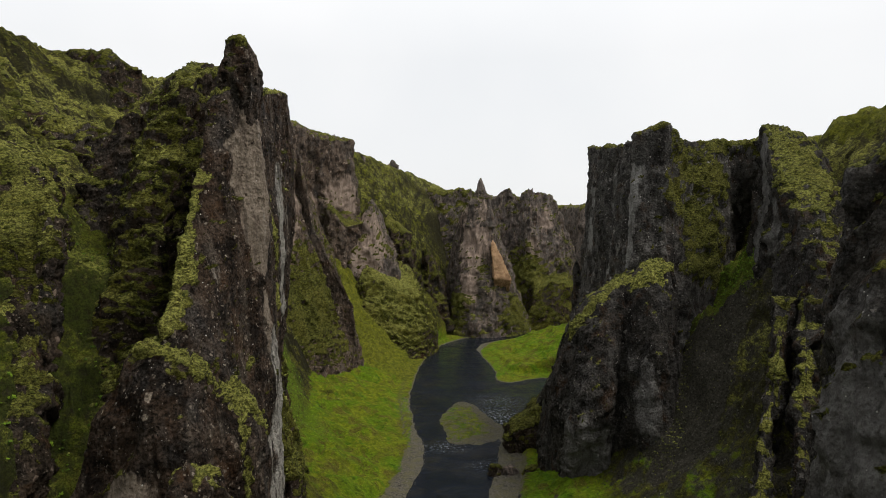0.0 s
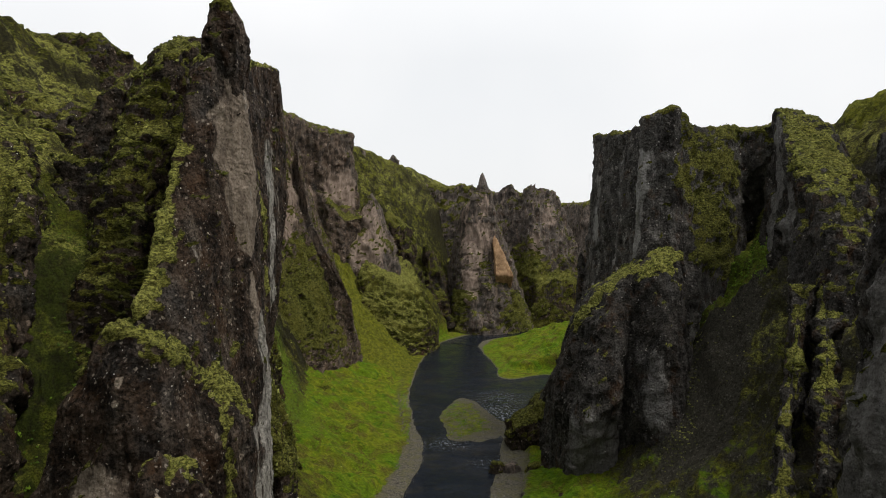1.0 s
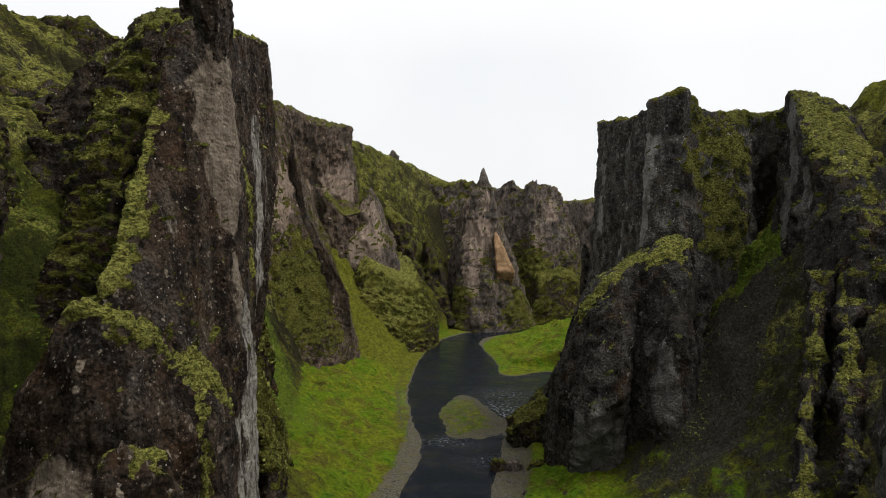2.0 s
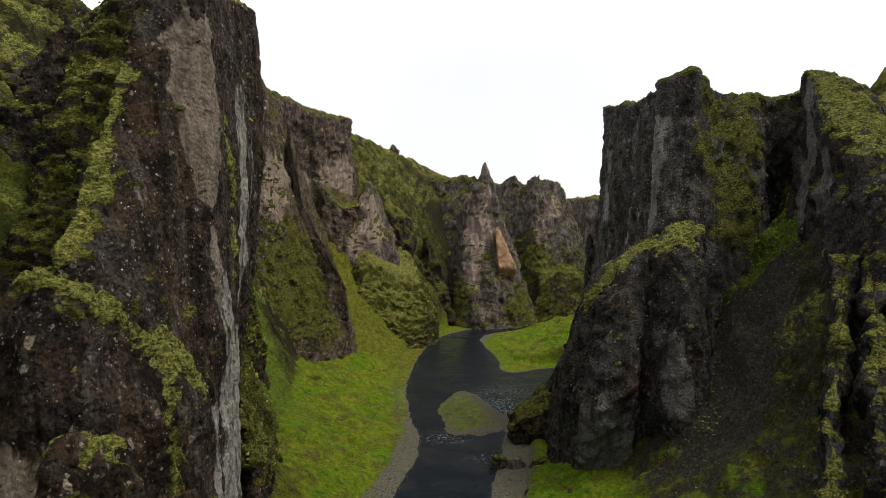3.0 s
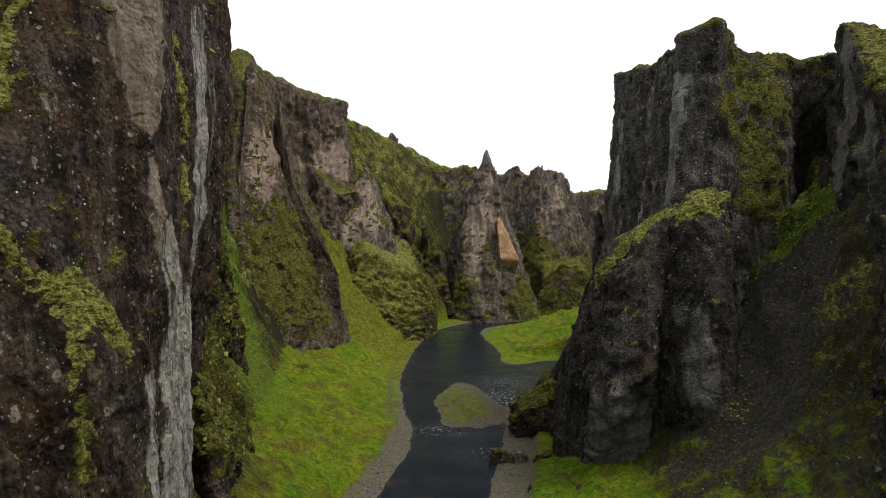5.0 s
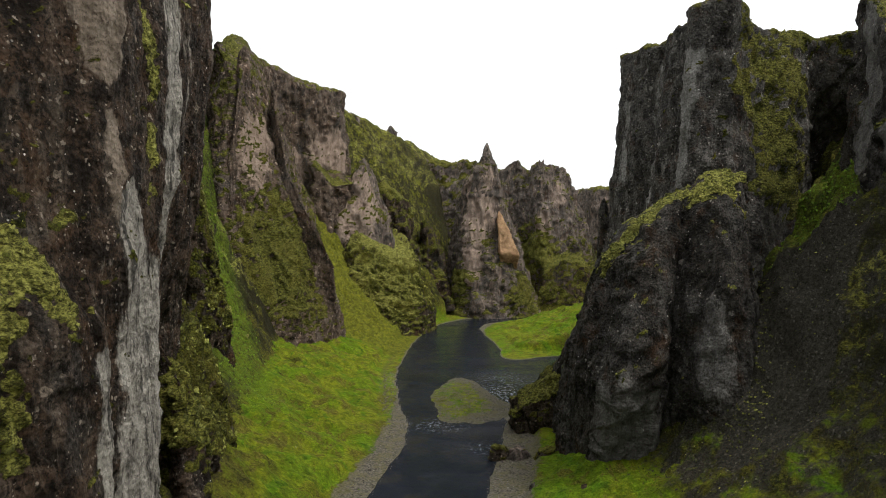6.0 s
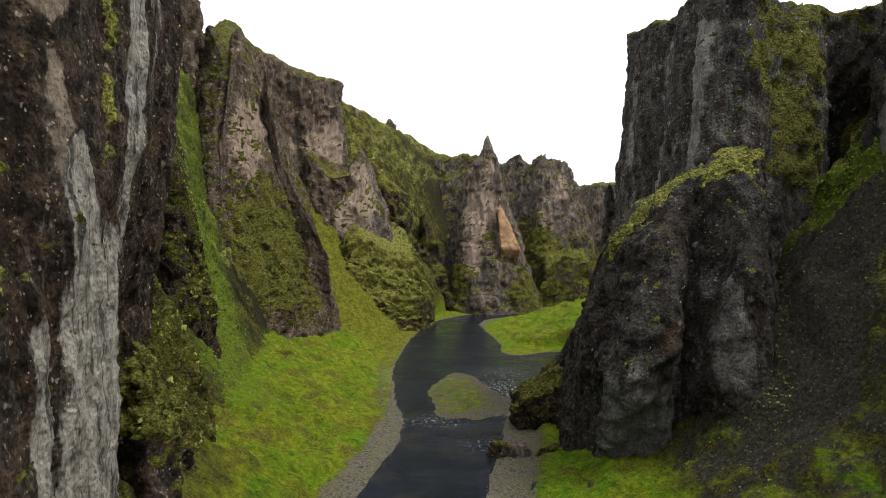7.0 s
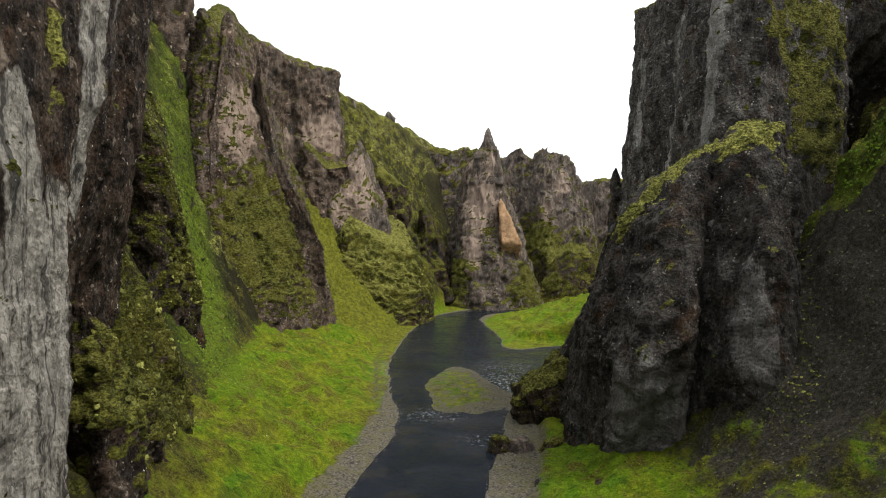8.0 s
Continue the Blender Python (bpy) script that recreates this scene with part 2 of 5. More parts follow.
def ground_material():
    n = Nodes("valley_ground")
    broad = n.noise(0.07, 6, 0.68, n.scaled(1.4, 1, 1), 0.9)
    patch = n.noise(0.2, 7, 0.72, n.scaled(1.3, 0.8, 1), 0.9)
    tuftc = n.noise(0.9, 6, 0.7)
    fine = n.noise(4.5, 5, 0.78)
    c = n.mix(n.step(tuftc, 0.34, 0.64), (0.062, 0.11, 0.004), (0.115, 0.185, 0.006))
    c = n.mix(n.math("MULTIPLY", n.step(broad, 0.42, 0.56), 0.65), c, n.mix(n.step(tuftc, 0.34, 0.66), (0.1, 0.105, 0.008), (0.205, 0.205, 0.013)))
    c = n.mix(n.math("MULTIPLY", n.step(patch, 0.51, 0.6), 0.85), c, n.mix(n.step(fine, 0.4, 0.6), (0.05, 0.038, 0.01), (0.12, 0.096, 0.022)))
    c = n.mix(n.math("MULTIPLY", n.step(patch, 0.46, 0.38), 0.85), c, n.mix(n.step(tuftc, 0.38, 0.62), (0.026, 0.07, 0.004), (0.068, 0.16, 0.006)))
    c = n.mix(n.step(n.noise(0.45, 7, 0.75, None, 0.6), 0.49, 0.38), c, n.mix(0.42, c, (0.02, 0.03, 0.003)))
    c = n.mix(n.step(n.noise(2.0, 6, 0.78), 0.44, 0.58), n.mix(0.2, c, (0.02, 0.03, 0.002)), n.mix(0.08, c, (0.3, 0.34, 0.05)))
    c = n.mix(n.step(fine, 0.42, 0.57), n.mix(0.4, c, (0.014, 0.02, 0.002)), c)
    c = n.mix(n.attr("path"), c, n.mix(n.step(fine, 0.4, 0.6), (0.035, 0.034, 0.012), (0.1, 0.09, 0.03)))
    grass = n.mix(n.step(n.noise(0.8, 8, 0.78, n.scaled(1, 1, 1.8), 0.4), 0.42, 0.6), (0.06, 0.064, 0.008), (0.155, 0.158, 0.015))
    grass = n.mix(n.step(fine, 0.4, 0.58), n.mix(0.5, grass, (0.014, 0.018, 0.003)), grass)
    # moss, bare rock and painted shade on the steep sides
    place = n.t.nodes.new("ShaderNodeSeparateXYZ")
    n.put(place.inputs[0], n.coord)
    rise = n.math("ADD", place.outputs[2], n.math("MULTIPLY", n.math("SUBTRACT", n.noise(0.12, 5, 0.65), 0.5), 16.0))
    c = n.mix(n.step(rise, 9.0, 18.0), c, moss_colour(n))
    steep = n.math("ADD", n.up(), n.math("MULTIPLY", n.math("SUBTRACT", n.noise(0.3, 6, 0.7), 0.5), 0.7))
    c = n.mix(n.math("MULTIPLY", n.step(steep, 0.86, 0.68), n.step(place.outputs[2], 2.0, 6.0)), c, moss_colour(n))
    # dark gaps between the moss: bare rock plus painted relief shade
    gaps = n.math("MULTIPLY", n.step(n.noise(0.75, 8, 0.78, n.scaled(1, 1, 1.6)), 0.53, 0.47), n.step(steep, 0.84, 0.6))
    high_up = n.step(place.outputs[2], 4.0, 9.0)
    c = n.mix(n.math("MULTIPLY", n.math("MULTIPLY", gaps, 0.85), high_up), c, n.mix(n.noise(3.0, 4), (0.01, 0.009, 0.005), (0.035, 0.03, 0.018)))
    # steep step faces blackened, the shade below lips put into the colour
    riser_shade = n.math("ADD", n.up(), n.math("MULTIPLY", n.math("SUBTRACT", n.noise(0.9, 6, 0.7), 0.5), 0.6))
    c = n.mix(n.math("MULTIPLY", n.math("MULTIPLY", n.step(riser_shade, 0.54, 0.38), 0.85), high_up), c, n.mix(n.noise(2.0, 6, 0.7), (0.006, 0.0055, 0.0035), (0.026, 0.023, 0.013)))
    c = n.mix(n.math("MULTIPLY", n.step(n.math("ADD", n.attr("turf"), n.math("MULTIPLY", n.math("SUBTRACT", n.noise(0.4, 8, 0.76), 0.5), 2.0)), 0.35, 0.65), 0.9), c, grass)
    lush = n.math("MULTIPLY", n.attr("lush"), n.step(n.noise(1.2, 5, 0.7), 0.3, 0.6))
    c = n.mix(lush, c, n.mix(n.step(fine, 0.35, 0.65), (0.032, 0.05, 0.006), (0.115, 0.165, 0.012)))
    bare = n.mix(n.step(n.noise(0.8, 8, 0.75), 0.38, 0.62), (0.012, 0.01, 0.007), (0.06, 0.05, 0.036))
    c = n.mix(n.step(steep, 0.2, 0.06), c, bare)
    # scree
    stone = n.mix(n.step(n.noise(2.5, 6, 0.75), 0.3, 0.7), (0.01, 0.009, 0.0065), (0.045, 0.041, 0.031))
    stone = clasts(n, stone, 3.0, 0.2, (0.09, 0.084, 0.07))
    stone = n.mix(n.step(n.noise(8.0, 4, 0.8), 0.54, 0.6), stone, n.mix(0.3, stone, (0.12, 0.11, 0.085)))
    sc = n.math("ADD", n.attr("scree"), n.math("MULTIPLY", n.math("SUBTRACT", n.noise(0.35, 6, 0.7), 0.5), 1.3))
    c = n.mix(n.step(sc, 0.4, 0.6), c, stone)
    # river gravel
    pebble = n.mix(n.cells(3.2, None, "Distance"), (0.16, 0.145, 0.115), (0.022, 0.02, 0.016))
    pebble = n.mix(n.step(n.noise(0.5, 4), 0.4, 0.65), pebble, n.mix(0.55, pebble, (0.1, 0.095, 0.035)))
    gr = n.math("ADD", n.attr("gravel"), n.math("MULTIPLY", n.math("SUBTRACT", n.noise(0.5, 7, 0.75), 0.5), 2.4))
    c = n.mix(n.step(gr, 0.38, 0.62), c, pebble)
    relief = n.math("ADD", n.noise(1.2, 7, 0.7), n.math("MULTIPLY", n.noise(6.0, 4, 0.7), 0.4))
    return n.done(c, 0.95, n.bump(relief, 0.8, 1.0), 0.05)


GROUND = ground_material()


def water_material():
    n = Nodes("river_water")
    swell = n.noise(0.45, 4, 0.6, n.scaled(1.0, 0.6, 1), 0.6)
    rip = n.noise(1.5, 5, 0.65, n.scaled(1.0, 0.5, 1), 0.4)
    fine = n.noise(5.0, 4, 0.65, n.scaled(1.0, 0.55, 1))
    h = n.math("ADD", n.math("MULTIPLY", swell, 1.2), n.math("ADD", rip, n.math("MULTIPLY", fine, 0.5)))
    lively = n.math("ADD", 0.35, n.math("MULTIPLY", n.step(n.noise(0.09, 4, 0.6), 0.4, 0.62), 0.65))
    broken = n.math("MULTIPLY", n.attr("riffle"), n.step(n.noise(1.8, 8, 0.82, n.scaled(0.9, 0.5, 1)), 0.5, 0.64))
    c = n.mix(n.noise(0.08, 3), (0.003, 0.0045, 0.008), (0.008, 0.011, 0.016))
    # the stony bed shows through in the shallows
    c = n.mix(n.math("MULTIPLY", n.step(n.noise(0.16, 6, 0.7, None, 0.5), 0.5, 0.64), 0.5), c, n.mix(n.noise(1.2, 6, 0.7), (0.006, 0.006, 0.004), (0.03, 0.027, 0.02)))
    # white riffle water, its sparkle painted in as a pale base colour
    c = n.mix(broken, c, (0.3, 0.32, 0.36))
    m = n.done(c, n.math("ADD", 0.04, n.math("MULTIPLY", broken, 0.4)), n.bump(n.math("MULTIPLY", h, lively), 0.5, 1.0), 0.15)
    n.bsdf.inputs["IOR"].default_value = 1.15
    n.bsdf.inputs["Specular Tint"].default_value = (0.6, 0.78, 1.0, 1)
    return m


WATER = water_material()

# ---- solid noise, for shaping ----
_rng = np.random.RandomState(7)
_PERM = np.concatenate([_rng.permutation(256)] * 3)
_GRAD = _rng.normal(size=(256, 3))
_GRAD /= np.linalg.norm(_GRAD, axis=1)[:, None]


def perlin(p):
    """Gradient noise, about -0.7 to 0.7, at an array of places."""
    i = np.floor(p).astype(np.int64)
    f = p - i
    i &= 255
    u = f * f * f * (f * (f * 6 - 15) + 10)
    total = np.zeros(len(p))
    for dx in (0, 1):
        for dy in (0, 1):
            for dz in (0, 1):
                h = _PERM[_PERM[_PERM[i[:, 0] + dx] + i[:, 1] + dy] + i[:, 2] + dz]
                g = _GRAD[h]
                w = (u[:, 0] if dx else 1 - u[:, 0]) * (u[:, 1] if dy else 1 - u[:, 1]) * (u[:, 2] if dz else 1 - u[:, 2])
                total += w * (g[:, 0] * (f[:, 0] - dx) + g[:, 1] * (f[:, 1] - dy) + g[:, 2] * (f[:, 2] - dz))
    return total


def fractal(p, octaves=4, gain=0.5):
    total, amp = np.zeros(len(p)), 1.0
    for k in range(octaves):
        total += amp * perlin(p * 2.0 ** k + 17.3 * k)
        amp *= gain
    return total


_SALT = _rng.rand(256, 4)


def blocks(p):
    """Cells of random size: a random height for each, and how near its border lies (0 at the border)."""
    i = np.floor(p).astype(np.int64)
    first, second, level = np.full(len(p), 9.0), np.full(len(p), 9.0), np.zeros(len(p))
    for dx in (-1, 0, 1):
        for dy in (-1, 0, 1):
            for dz in (-1, 0, 1):
                j = i + (dx, dy, dz)
                k = j & 255
                h = _PERM[_PERM[_PERM[k[:, 0]] + k[:, 1]] + k[:, 2]]
                d = np.linalg.norm(j + _SALT[h, :3] - p, axis=1)
                near = d < first
                second = np.where(near, first, np.minimum(second, d))
                level = np.where(near, _SALT[h, 3], level)
                first = np.where(near, d, first)
    return level, second - first


def smooth(a, b, v):
    k = np.clip((v - a) / (b - a), 0, 1)
    return k * k * (3 - 2 * k)


def mesh_of(name, co, quads, material, fields=None, smooth_faces=True):
    me = bpy.data.meshes.new(name)
    me.vertices.add(len(co))
    me.vertices.foreach_set("co", np.asarray(co, np.float32).ravel())
    k = quads.shape[1]
    me.loops.add(quads.size)
    me.loops.foreach_set("vertex_index", quads.astype(np.int32).ravel())
    me.polygons.add(len(quads))
    me.polygons.foreach_set("loop_start", np.arange(0, quads.size, k, dtype=np.int32))
    me.polygons.foreach_set("loop_total", np.full(len(quads), k, np.int32))
    me.polygons.foreach_set("use_smooth", np.full(len(quads), smooth_faces))
    for key, values in (fields or {}).items():
        me.attributes.new(key, "FLOAT", "POINT").data.foreach_set("value", np.asarray(values, np.float32))
    me.materials.append(material)
    me.update(calc_edges=True)
    return me


def grid_quads(rows, cols, closed=False):
    r, c = np.meshgrid(np.arange(rows - 1), np.arange(cols if closed else cols - 1), indexing="ij")
    c2 = (c + 1) % cols
    return np.stack([r * cols + c, r * cols + c2, (r + 1) * cols + c2, (r + 1) * cols + c], -1).reshape(-1, 4)


# ---- river and valley ----
RIVER = [(-2, -70, 9), (0, 60, 8.5), (-1, 100, 6.4), (-0.6, 108, 6.3), (1.8, 116, 6.8), (4.4, 131, 6.0), (4.2, 144, 8.4), (3.0, 157, 10.2),
         (3.2, 178, 12.4), (3.6, 205, 12.4), (4.0, 226, 11.6), (2.6, 246, 8.8), (4.2, 264, 6.4), (11, 281, 6.5), (28, 291, 6), (75, 300, 6)]
BAY = [(13, 165, 9), (20, 183, 12), (30, 195, 10)]


def eased(line, count=70, soft=4):
    """A line resampled at even steps, its corners rounded."""
    a = np.array(line, float)
    s = np.concatenate([[0], np.cumsum(np.hypot(*np.diff(a[:, :2], axis=0).T))])
    at = np.linspace(0, s[-1], count)
    r = np.stack([np.interp(at, s, a[:, k]) for k in range(3)], 1)
    k = np.hanning(2 * soft + 3)[1:-1]
    k /= k.sum()
    return np.stack([np.convolve(np.pad(r[:, j], soft, "reflect", reflect_type="odd"), k, "valid") for j in range(3)], 1)


RIVER, BAY = eased(RIVER), eased(BAY, 12, 2)


def stream_gap(x, y):
    """Distance outside the river's edge; negative in the water."""
    pair = []
    for line in (RIVER, BAY):
        best = np.full(np.shape(x), 1e9)
        for (ax, ay, aw), (bx, by, bw) in zip(line, line[1:]):
            dx, dy = bx - ax, by - ay
            k = np.clip(((x - ax) * dx + (y - ay) * dy) / (dx * dx + dy * dy), 0, 1)
            best = np.minimum(best, np.hypot(x - ax - k * dx, y - ay - k * dy) - (aw + k * (bw - aw)))
        pair.append(best)
    h = np.clip(0.5 + 0.5 * (pair[1] - pair[0]) / 13, 0, 1)
    best = pair[1] + (pair[0] - pair[1]) * h - 6 * h * (1 - h)
    spot = np.stack([x, y, 0 * x], 1)
    return best + 0.9 * perlin(spot / 9.0 + 3) + 0.35 * perlin(spot / 2.3 + 8)


# Cross sections of the valley: y, then foot x z, shoulder x z, rim x z.
LEFT = [(-70, -22, 7, -38, 35, -85, 82), (45, -22, 7, -38, 30, -85, 82), (65, -20, 8, -37, 27, -84, 80), (78, -19, 9, -35, 38, -82, 81),
        (95, -21, 11, -33, 33, -80, 80), (106, -22, 9, -31, 27, -79, 79), (124, -25, 7, -37, 27, -77, 79), (142, -27, 8, -41, 28, -72, 79),
        (165, -32, 8, -46, 42, -66, 81), (184, -35, 9, -48, 44, -66, 83), (200, -25, 6.5, -46, 32, -72, 84)]
LEFT_FAR = [(225, -18, 6, -46, 38, -76, 82), (255, -13, 8, -44, 44, -74, 82), (276, -7, 12, -34, 46, -62, 80), (300, -4, 20, -20, 44, -40, 80),
            (345, 4, 24, -4, 52, -18, 74), (420, 30, 40, 20, 58, 0, 70)]
RIGHT = [(-70, 24, 6, 45, 30, 75, 68), (60, 24, 6, 42, 21, 76, 66), (90, 25, 4, 40, 17, 78, 66), (100, 26, 4.5, 38, 15.5, 78, 66),
         (110, 24, 5, 38, 21, 74, 65), (125, 24, 2.5, 52, 34, 70, 63), (134, 27, 4, 57, 40.5, 76, 62), (140, 28, 5, 62, 44, 84, 62), (157, 30, 4, 66, 46, 84, 62)]
RIGHT_FAR = [(180, 36, 3, 50, 46, 68, 64), (205, 42, 6, 60, 46, 76, 66), (240, 46, 9, 66, 46, 82, 66), (280, 54, 9, 74, 40, 92, 66),
             (305, 82, 4, 95, 40, 110, 66), (345, 82, 12, 98, 36, 116, 60), (420, 84, 20, 96, 40, 116, 60)]


def valley(x, y):
    """Height of the ground, without the small relief."""
    gap = stream_gap(x, y)
    sides = []
    for table, sign in ((LEFT + LEFT_FAR, -1), (RIGHT + RIGHT_FAR, 1)):
        t = np.array(table, float)
        fx, fz, sx, sz, rx, rz = [np.interp(y, t[:, 0], t[:, k]) for k in range(1, 7)]
        fx, sx, rx, d = fx * sign, sx * sign, rx * sign, x * sign
        bank = fx - np.where(y < 215, np.abs(fx) - 8.0, 9.0 if sign < 0 else 30.0)
        bank = np.minimum(bank, fx - 4)
        a = np.clip((d - bank) / (fx - bank), 0, 1)
        z = 0.9 + (fz - 0.9) * a ** 1.5
        b = np.clip((d - fx) / (sx - fx), 0, 1)
        z = np.where(d > fx, fz + (sz - fz) * b ** 1.15, z)
        c = np.clip((d - sx) / (rx - sx), 0, 1)
        z = np.where(d > sx, sz + (rz - sz) * c ** 0.85, z)
        z = np.where(d > rx, rz + 9 * (1 - np.exp(-(d - rx) / 60)), z)
        sides.append(np.where(d > 0, z, 0.9))
    z = np.maximum(sides[0], sides[1])
    # the far valley ends in a mossy head
    z = np.where(y > 300, np.maximum(z, 62 * smooth(318, 380, y + 0.12 * np.abs(x - 20)) * (1 - 0.75 * np.exp(-((x - 80) / 17) ** 2) * (y < 520))), z)
    z = np.where(y > 420, z + (66 - z) * smooth(420, 560, y), z)
    cut = np.where(gap < 5, 0.13 * gap, 0.65 + (gap - 5) * 2.6)
    cut = np.where(gap < 0, np.maximum(-1.3, 0.3 * gap), cut)
    return np.minimum(z, cut), gap


def lane(parts):
    """Grid lines with the given steps: start, then pairs of end and step."""
    v = [parts[0]]
    for end, step in parts[1:]:
        count = max(1, int(round((end - v[-1]) / step)))
        v += list(np.linspace(v[-1], end, count + 1)[1:])
    return np.array(v)


def build_ground():
    xs = lane([-4200, (-1000, 800), (-300, 70), (-130, 8), (-90, 1.4), (-20, 0.62), (62, 0.62), (95, 1.2), (140, 5), (300, 40), (1000, 175), (4200, 800)])
    ys = lane([-400, (-80, 40), (20, 5), (60, 1.2), (215, 0.62), (310, 0.95), (430, 2), (600, 12), (1200, 100), (4400, 800)])
    gx, gy = np.meshgrid(xs, ys)
    x, y = gx.ravel(), gy.ravel()
    z, gap = valley(x, y)
    n_far = smooth(700, 400, np.abs(x) + np.abs(y - 150))
    high = smooth(1.5, 14, gap) * smooth(3, 20, z)
    p = np.stack([x, y, z], 1)
    calm = (1 - 0.75 * smooth(50, 60, z) * smooth(50, 62, x)) * (1 - 0.6 * smooth(240, 262, y)) * (1 - 0.7 * smooth(196, 206, y) * (x < 0))
    big = fractal(p / 16, 3) * 4.5 * high * n_far * calm
    rib = np.abs(perlin(np.stack([x / 7, y / 7, z / 22], 1))) * 4.0 * high * smooth(12, 30, z) * smooth(85, 66, z) * calm
    turf = (fractal(p / 3.0, 3) * 0.55 * high + fractal(p / 1.1, 2) * 0.2 * smooth(2, 6, gap) + fractal(p / 6.5 + 300, 4, 0.6) * 1.7 * smooth(3, 10, gap) - 0.5 * np.abs(perlin(p / np.array([2.4, 4.0, 4.0]) + 320)) * smooth(4, 9, gap)) * n_far
    tone, border = blocks(p / np.array([4.5, 4.5, 6.0]))
    lumps = (np.maximum(0, perlin(p / np.array([1.5, 1.5, 1.1]))) * 1.2 - 1.6 * np.abs(perlin(p / np.array([3.5, 3.5, 6.0]) + 5)) + 1.8 * (tone - 0.5) * smooth(0, 0.2, border) * smooth(12, 26, z)) * high * n_far * calm
    # small steps of turf down the steep sides
    tread = z / 1.7 + 1.5 * fractal(p / np.array([5.0, 5.0, 5.0]) + 120, 3)
    part_up = tread - np.floor(tread)
    steps = 2.0 * (smooth(0.55, 0.95, part_up) - part_up) * (0.5 + 0.9 * np.clip(perlin(p / 6 + 60) + 0.4, 0, 1)) * smooth(12, 22, z) * high * n_far * calm
    z2 = z + big - rib + turf + lumps + steps
    x2 = x + (fractal(p / 2.6 + 40, 3) * 1.1) * high * n_far
    y2 = y + (fractal(p / 2.6 + 80, 3) * 1.1) * high * n_far
    spine = 4.9 + 2.4 * np.exp(-((y - 150) / 7) ** 2)
    half = 3.9 + 3.1 * smooth(173, 152, y)
    bar = (np.abs(x - spine) / half) ** 2.4 + (np.abs(y - 158) / 17.5) ** 3 + 0.4 * fractal(p / np.array([3.0, 5.0, 9.0]), 3)
    z2 = np.where(gap < 0, np.maximum(z2, 0.34 - 0.34 * bar), z2)
    edge = 2.6 + 0.5 * perlin(np.stack([y / 6, 0 * y, 0 * y], 1))
    path = np.exp(-((gap - edge) / 0.35) ** 2) * smooth(140, 150, y) * smooth(236, 226, y) * (x < 0)
    z2 = z2 - 0.35 * path
    stony = np.maximum(smooth(160, 130, y), 1.3 * np.exp(-((x - 12) / 8) ** 2 - ((y - 268) / 12) ** 2))
    stony = stony + 0.5 * smooth(6, 10, x) * smooth(150, 125, y)
    bed = smooth(0.7 + 4.4 * stony, 0.1 + 2.4 * stony, gap)
    gravel = np.where((bar < 1.1) & (gap < 0), 1.0 - 0.58 * smooth(0.85, 0.25, bar + 0.09 * (x - 6)), bed)
    k = np.clip(((x - 53) * -19 + (y - 125) * -27) / (19 ** 2 + 27 ** 2), 0, 1.5)
    chute = np.hypot(x - 53 + 19 * k, y - 125 + 27 * k)
    scree = smooth(7.5, 3.0, chute + 2.0 * perlin(p / 4 + 30)) * smooth(6, 14, k * 33) * smooth(1.3, 0.95, k) * (x > 18)
    scree = np.maximum(scree, 0.5 * smooth(21, 25, x) * smooth(115, 107, y) * smooth(60, 75, y))
    k = np.clip(((x + 28) * -28 + (y - 130) * 56) / (28 ** 2 + 56 ** 2), 0, 1)
    lush = smooth(5.8 + 5.0 * (1 - k) ** 2, 2.0, np.hypot(x + 28 + 28 * k, y - 130 - 56 * k) + 2.6 * fractal(p / 5 + 90, 3))
    lush = lush * (1 - 0.45 * smooth(0.4, 0.8, k + 0.15 * perlin(p / 4)))
    lush = np.maximum(lush, 0.3 * smooth(-24, -31, x) * smooth(-48, -40, x) * smooth(55, 62, y) * smooth(96, 84, y))
    lush = np.maximum(lush, 0.68 * smooth(12, 5, np.hypot((x - 52) * 0.9, (y - 124) * 0.7)))
    turf_on = np.maximum(smooth(196, 204, y) * smooth(262, 248, y) * smooth(-50, -42, x) * (x < 0), 0.4 * smooth(250, 262, y) * smooth(345, 325, y) * (x < 10))
    turf_on = np.maximum(turf_on, 0.7 * smooth(52, 60, x) * smooth(57, 61, z) * smooth(60, 100, y))
    ob = new("ground", mesh_of("ground", np.stack([x2, y2, z2], 1), grid_quads(len(ys), len(xs)), GROUND, {"gravel": gravel, "scree": scree, "lush": lush, "turf": turf_on, "path": np.clip(path, 0, 0.8), "dry_lit": 0.7 * smooth(16, 26, z) * smooth(-0.3, 0.4, fractal(p / 9 + 200, 3))}))
    return tagged(ob, "green turf valley floor with gravel banks, scree and mossy slopes", "ground", kind="structure")


def build_water():
    xs, ys = np.linspace(-30, 90, 61), np.linspace(-80, 320, 201)
    gx, gy = np.meshgrid(xs, ys)
    x, y = gx.ravel(), gy.ravel()
    riffle = np.maximum(1.3 * np.exp(-((x - 12) / 6) ** 2 - ((y - 160) / 12) ** 2), 0.9 * np.exp(-((x - 1) / 4) ** 2 - ((y - 139) / 3) ** 2))
    riffle = np.maximum(riffle, 0.7 * np.exp(-((x - 14) / 8) ** 2 - ((y - 176) / 7) ** 2))
    riffle = np.maximum(riffle, 0.8 * np.exp(-((x - 9) / 3) ** 2 - ((y - 128) / 3) ** 2))
    ob = new("water", mesh_of("water", np.stack([x, y, np.zeros(len(x))], 1), grid_quads(len(ys), len(xs)), WATER, {"riffle": riffle}))
    return tagged(ob, "dark slow river with small white riffles", "water", kind="structure")


build_ground()
build_water()

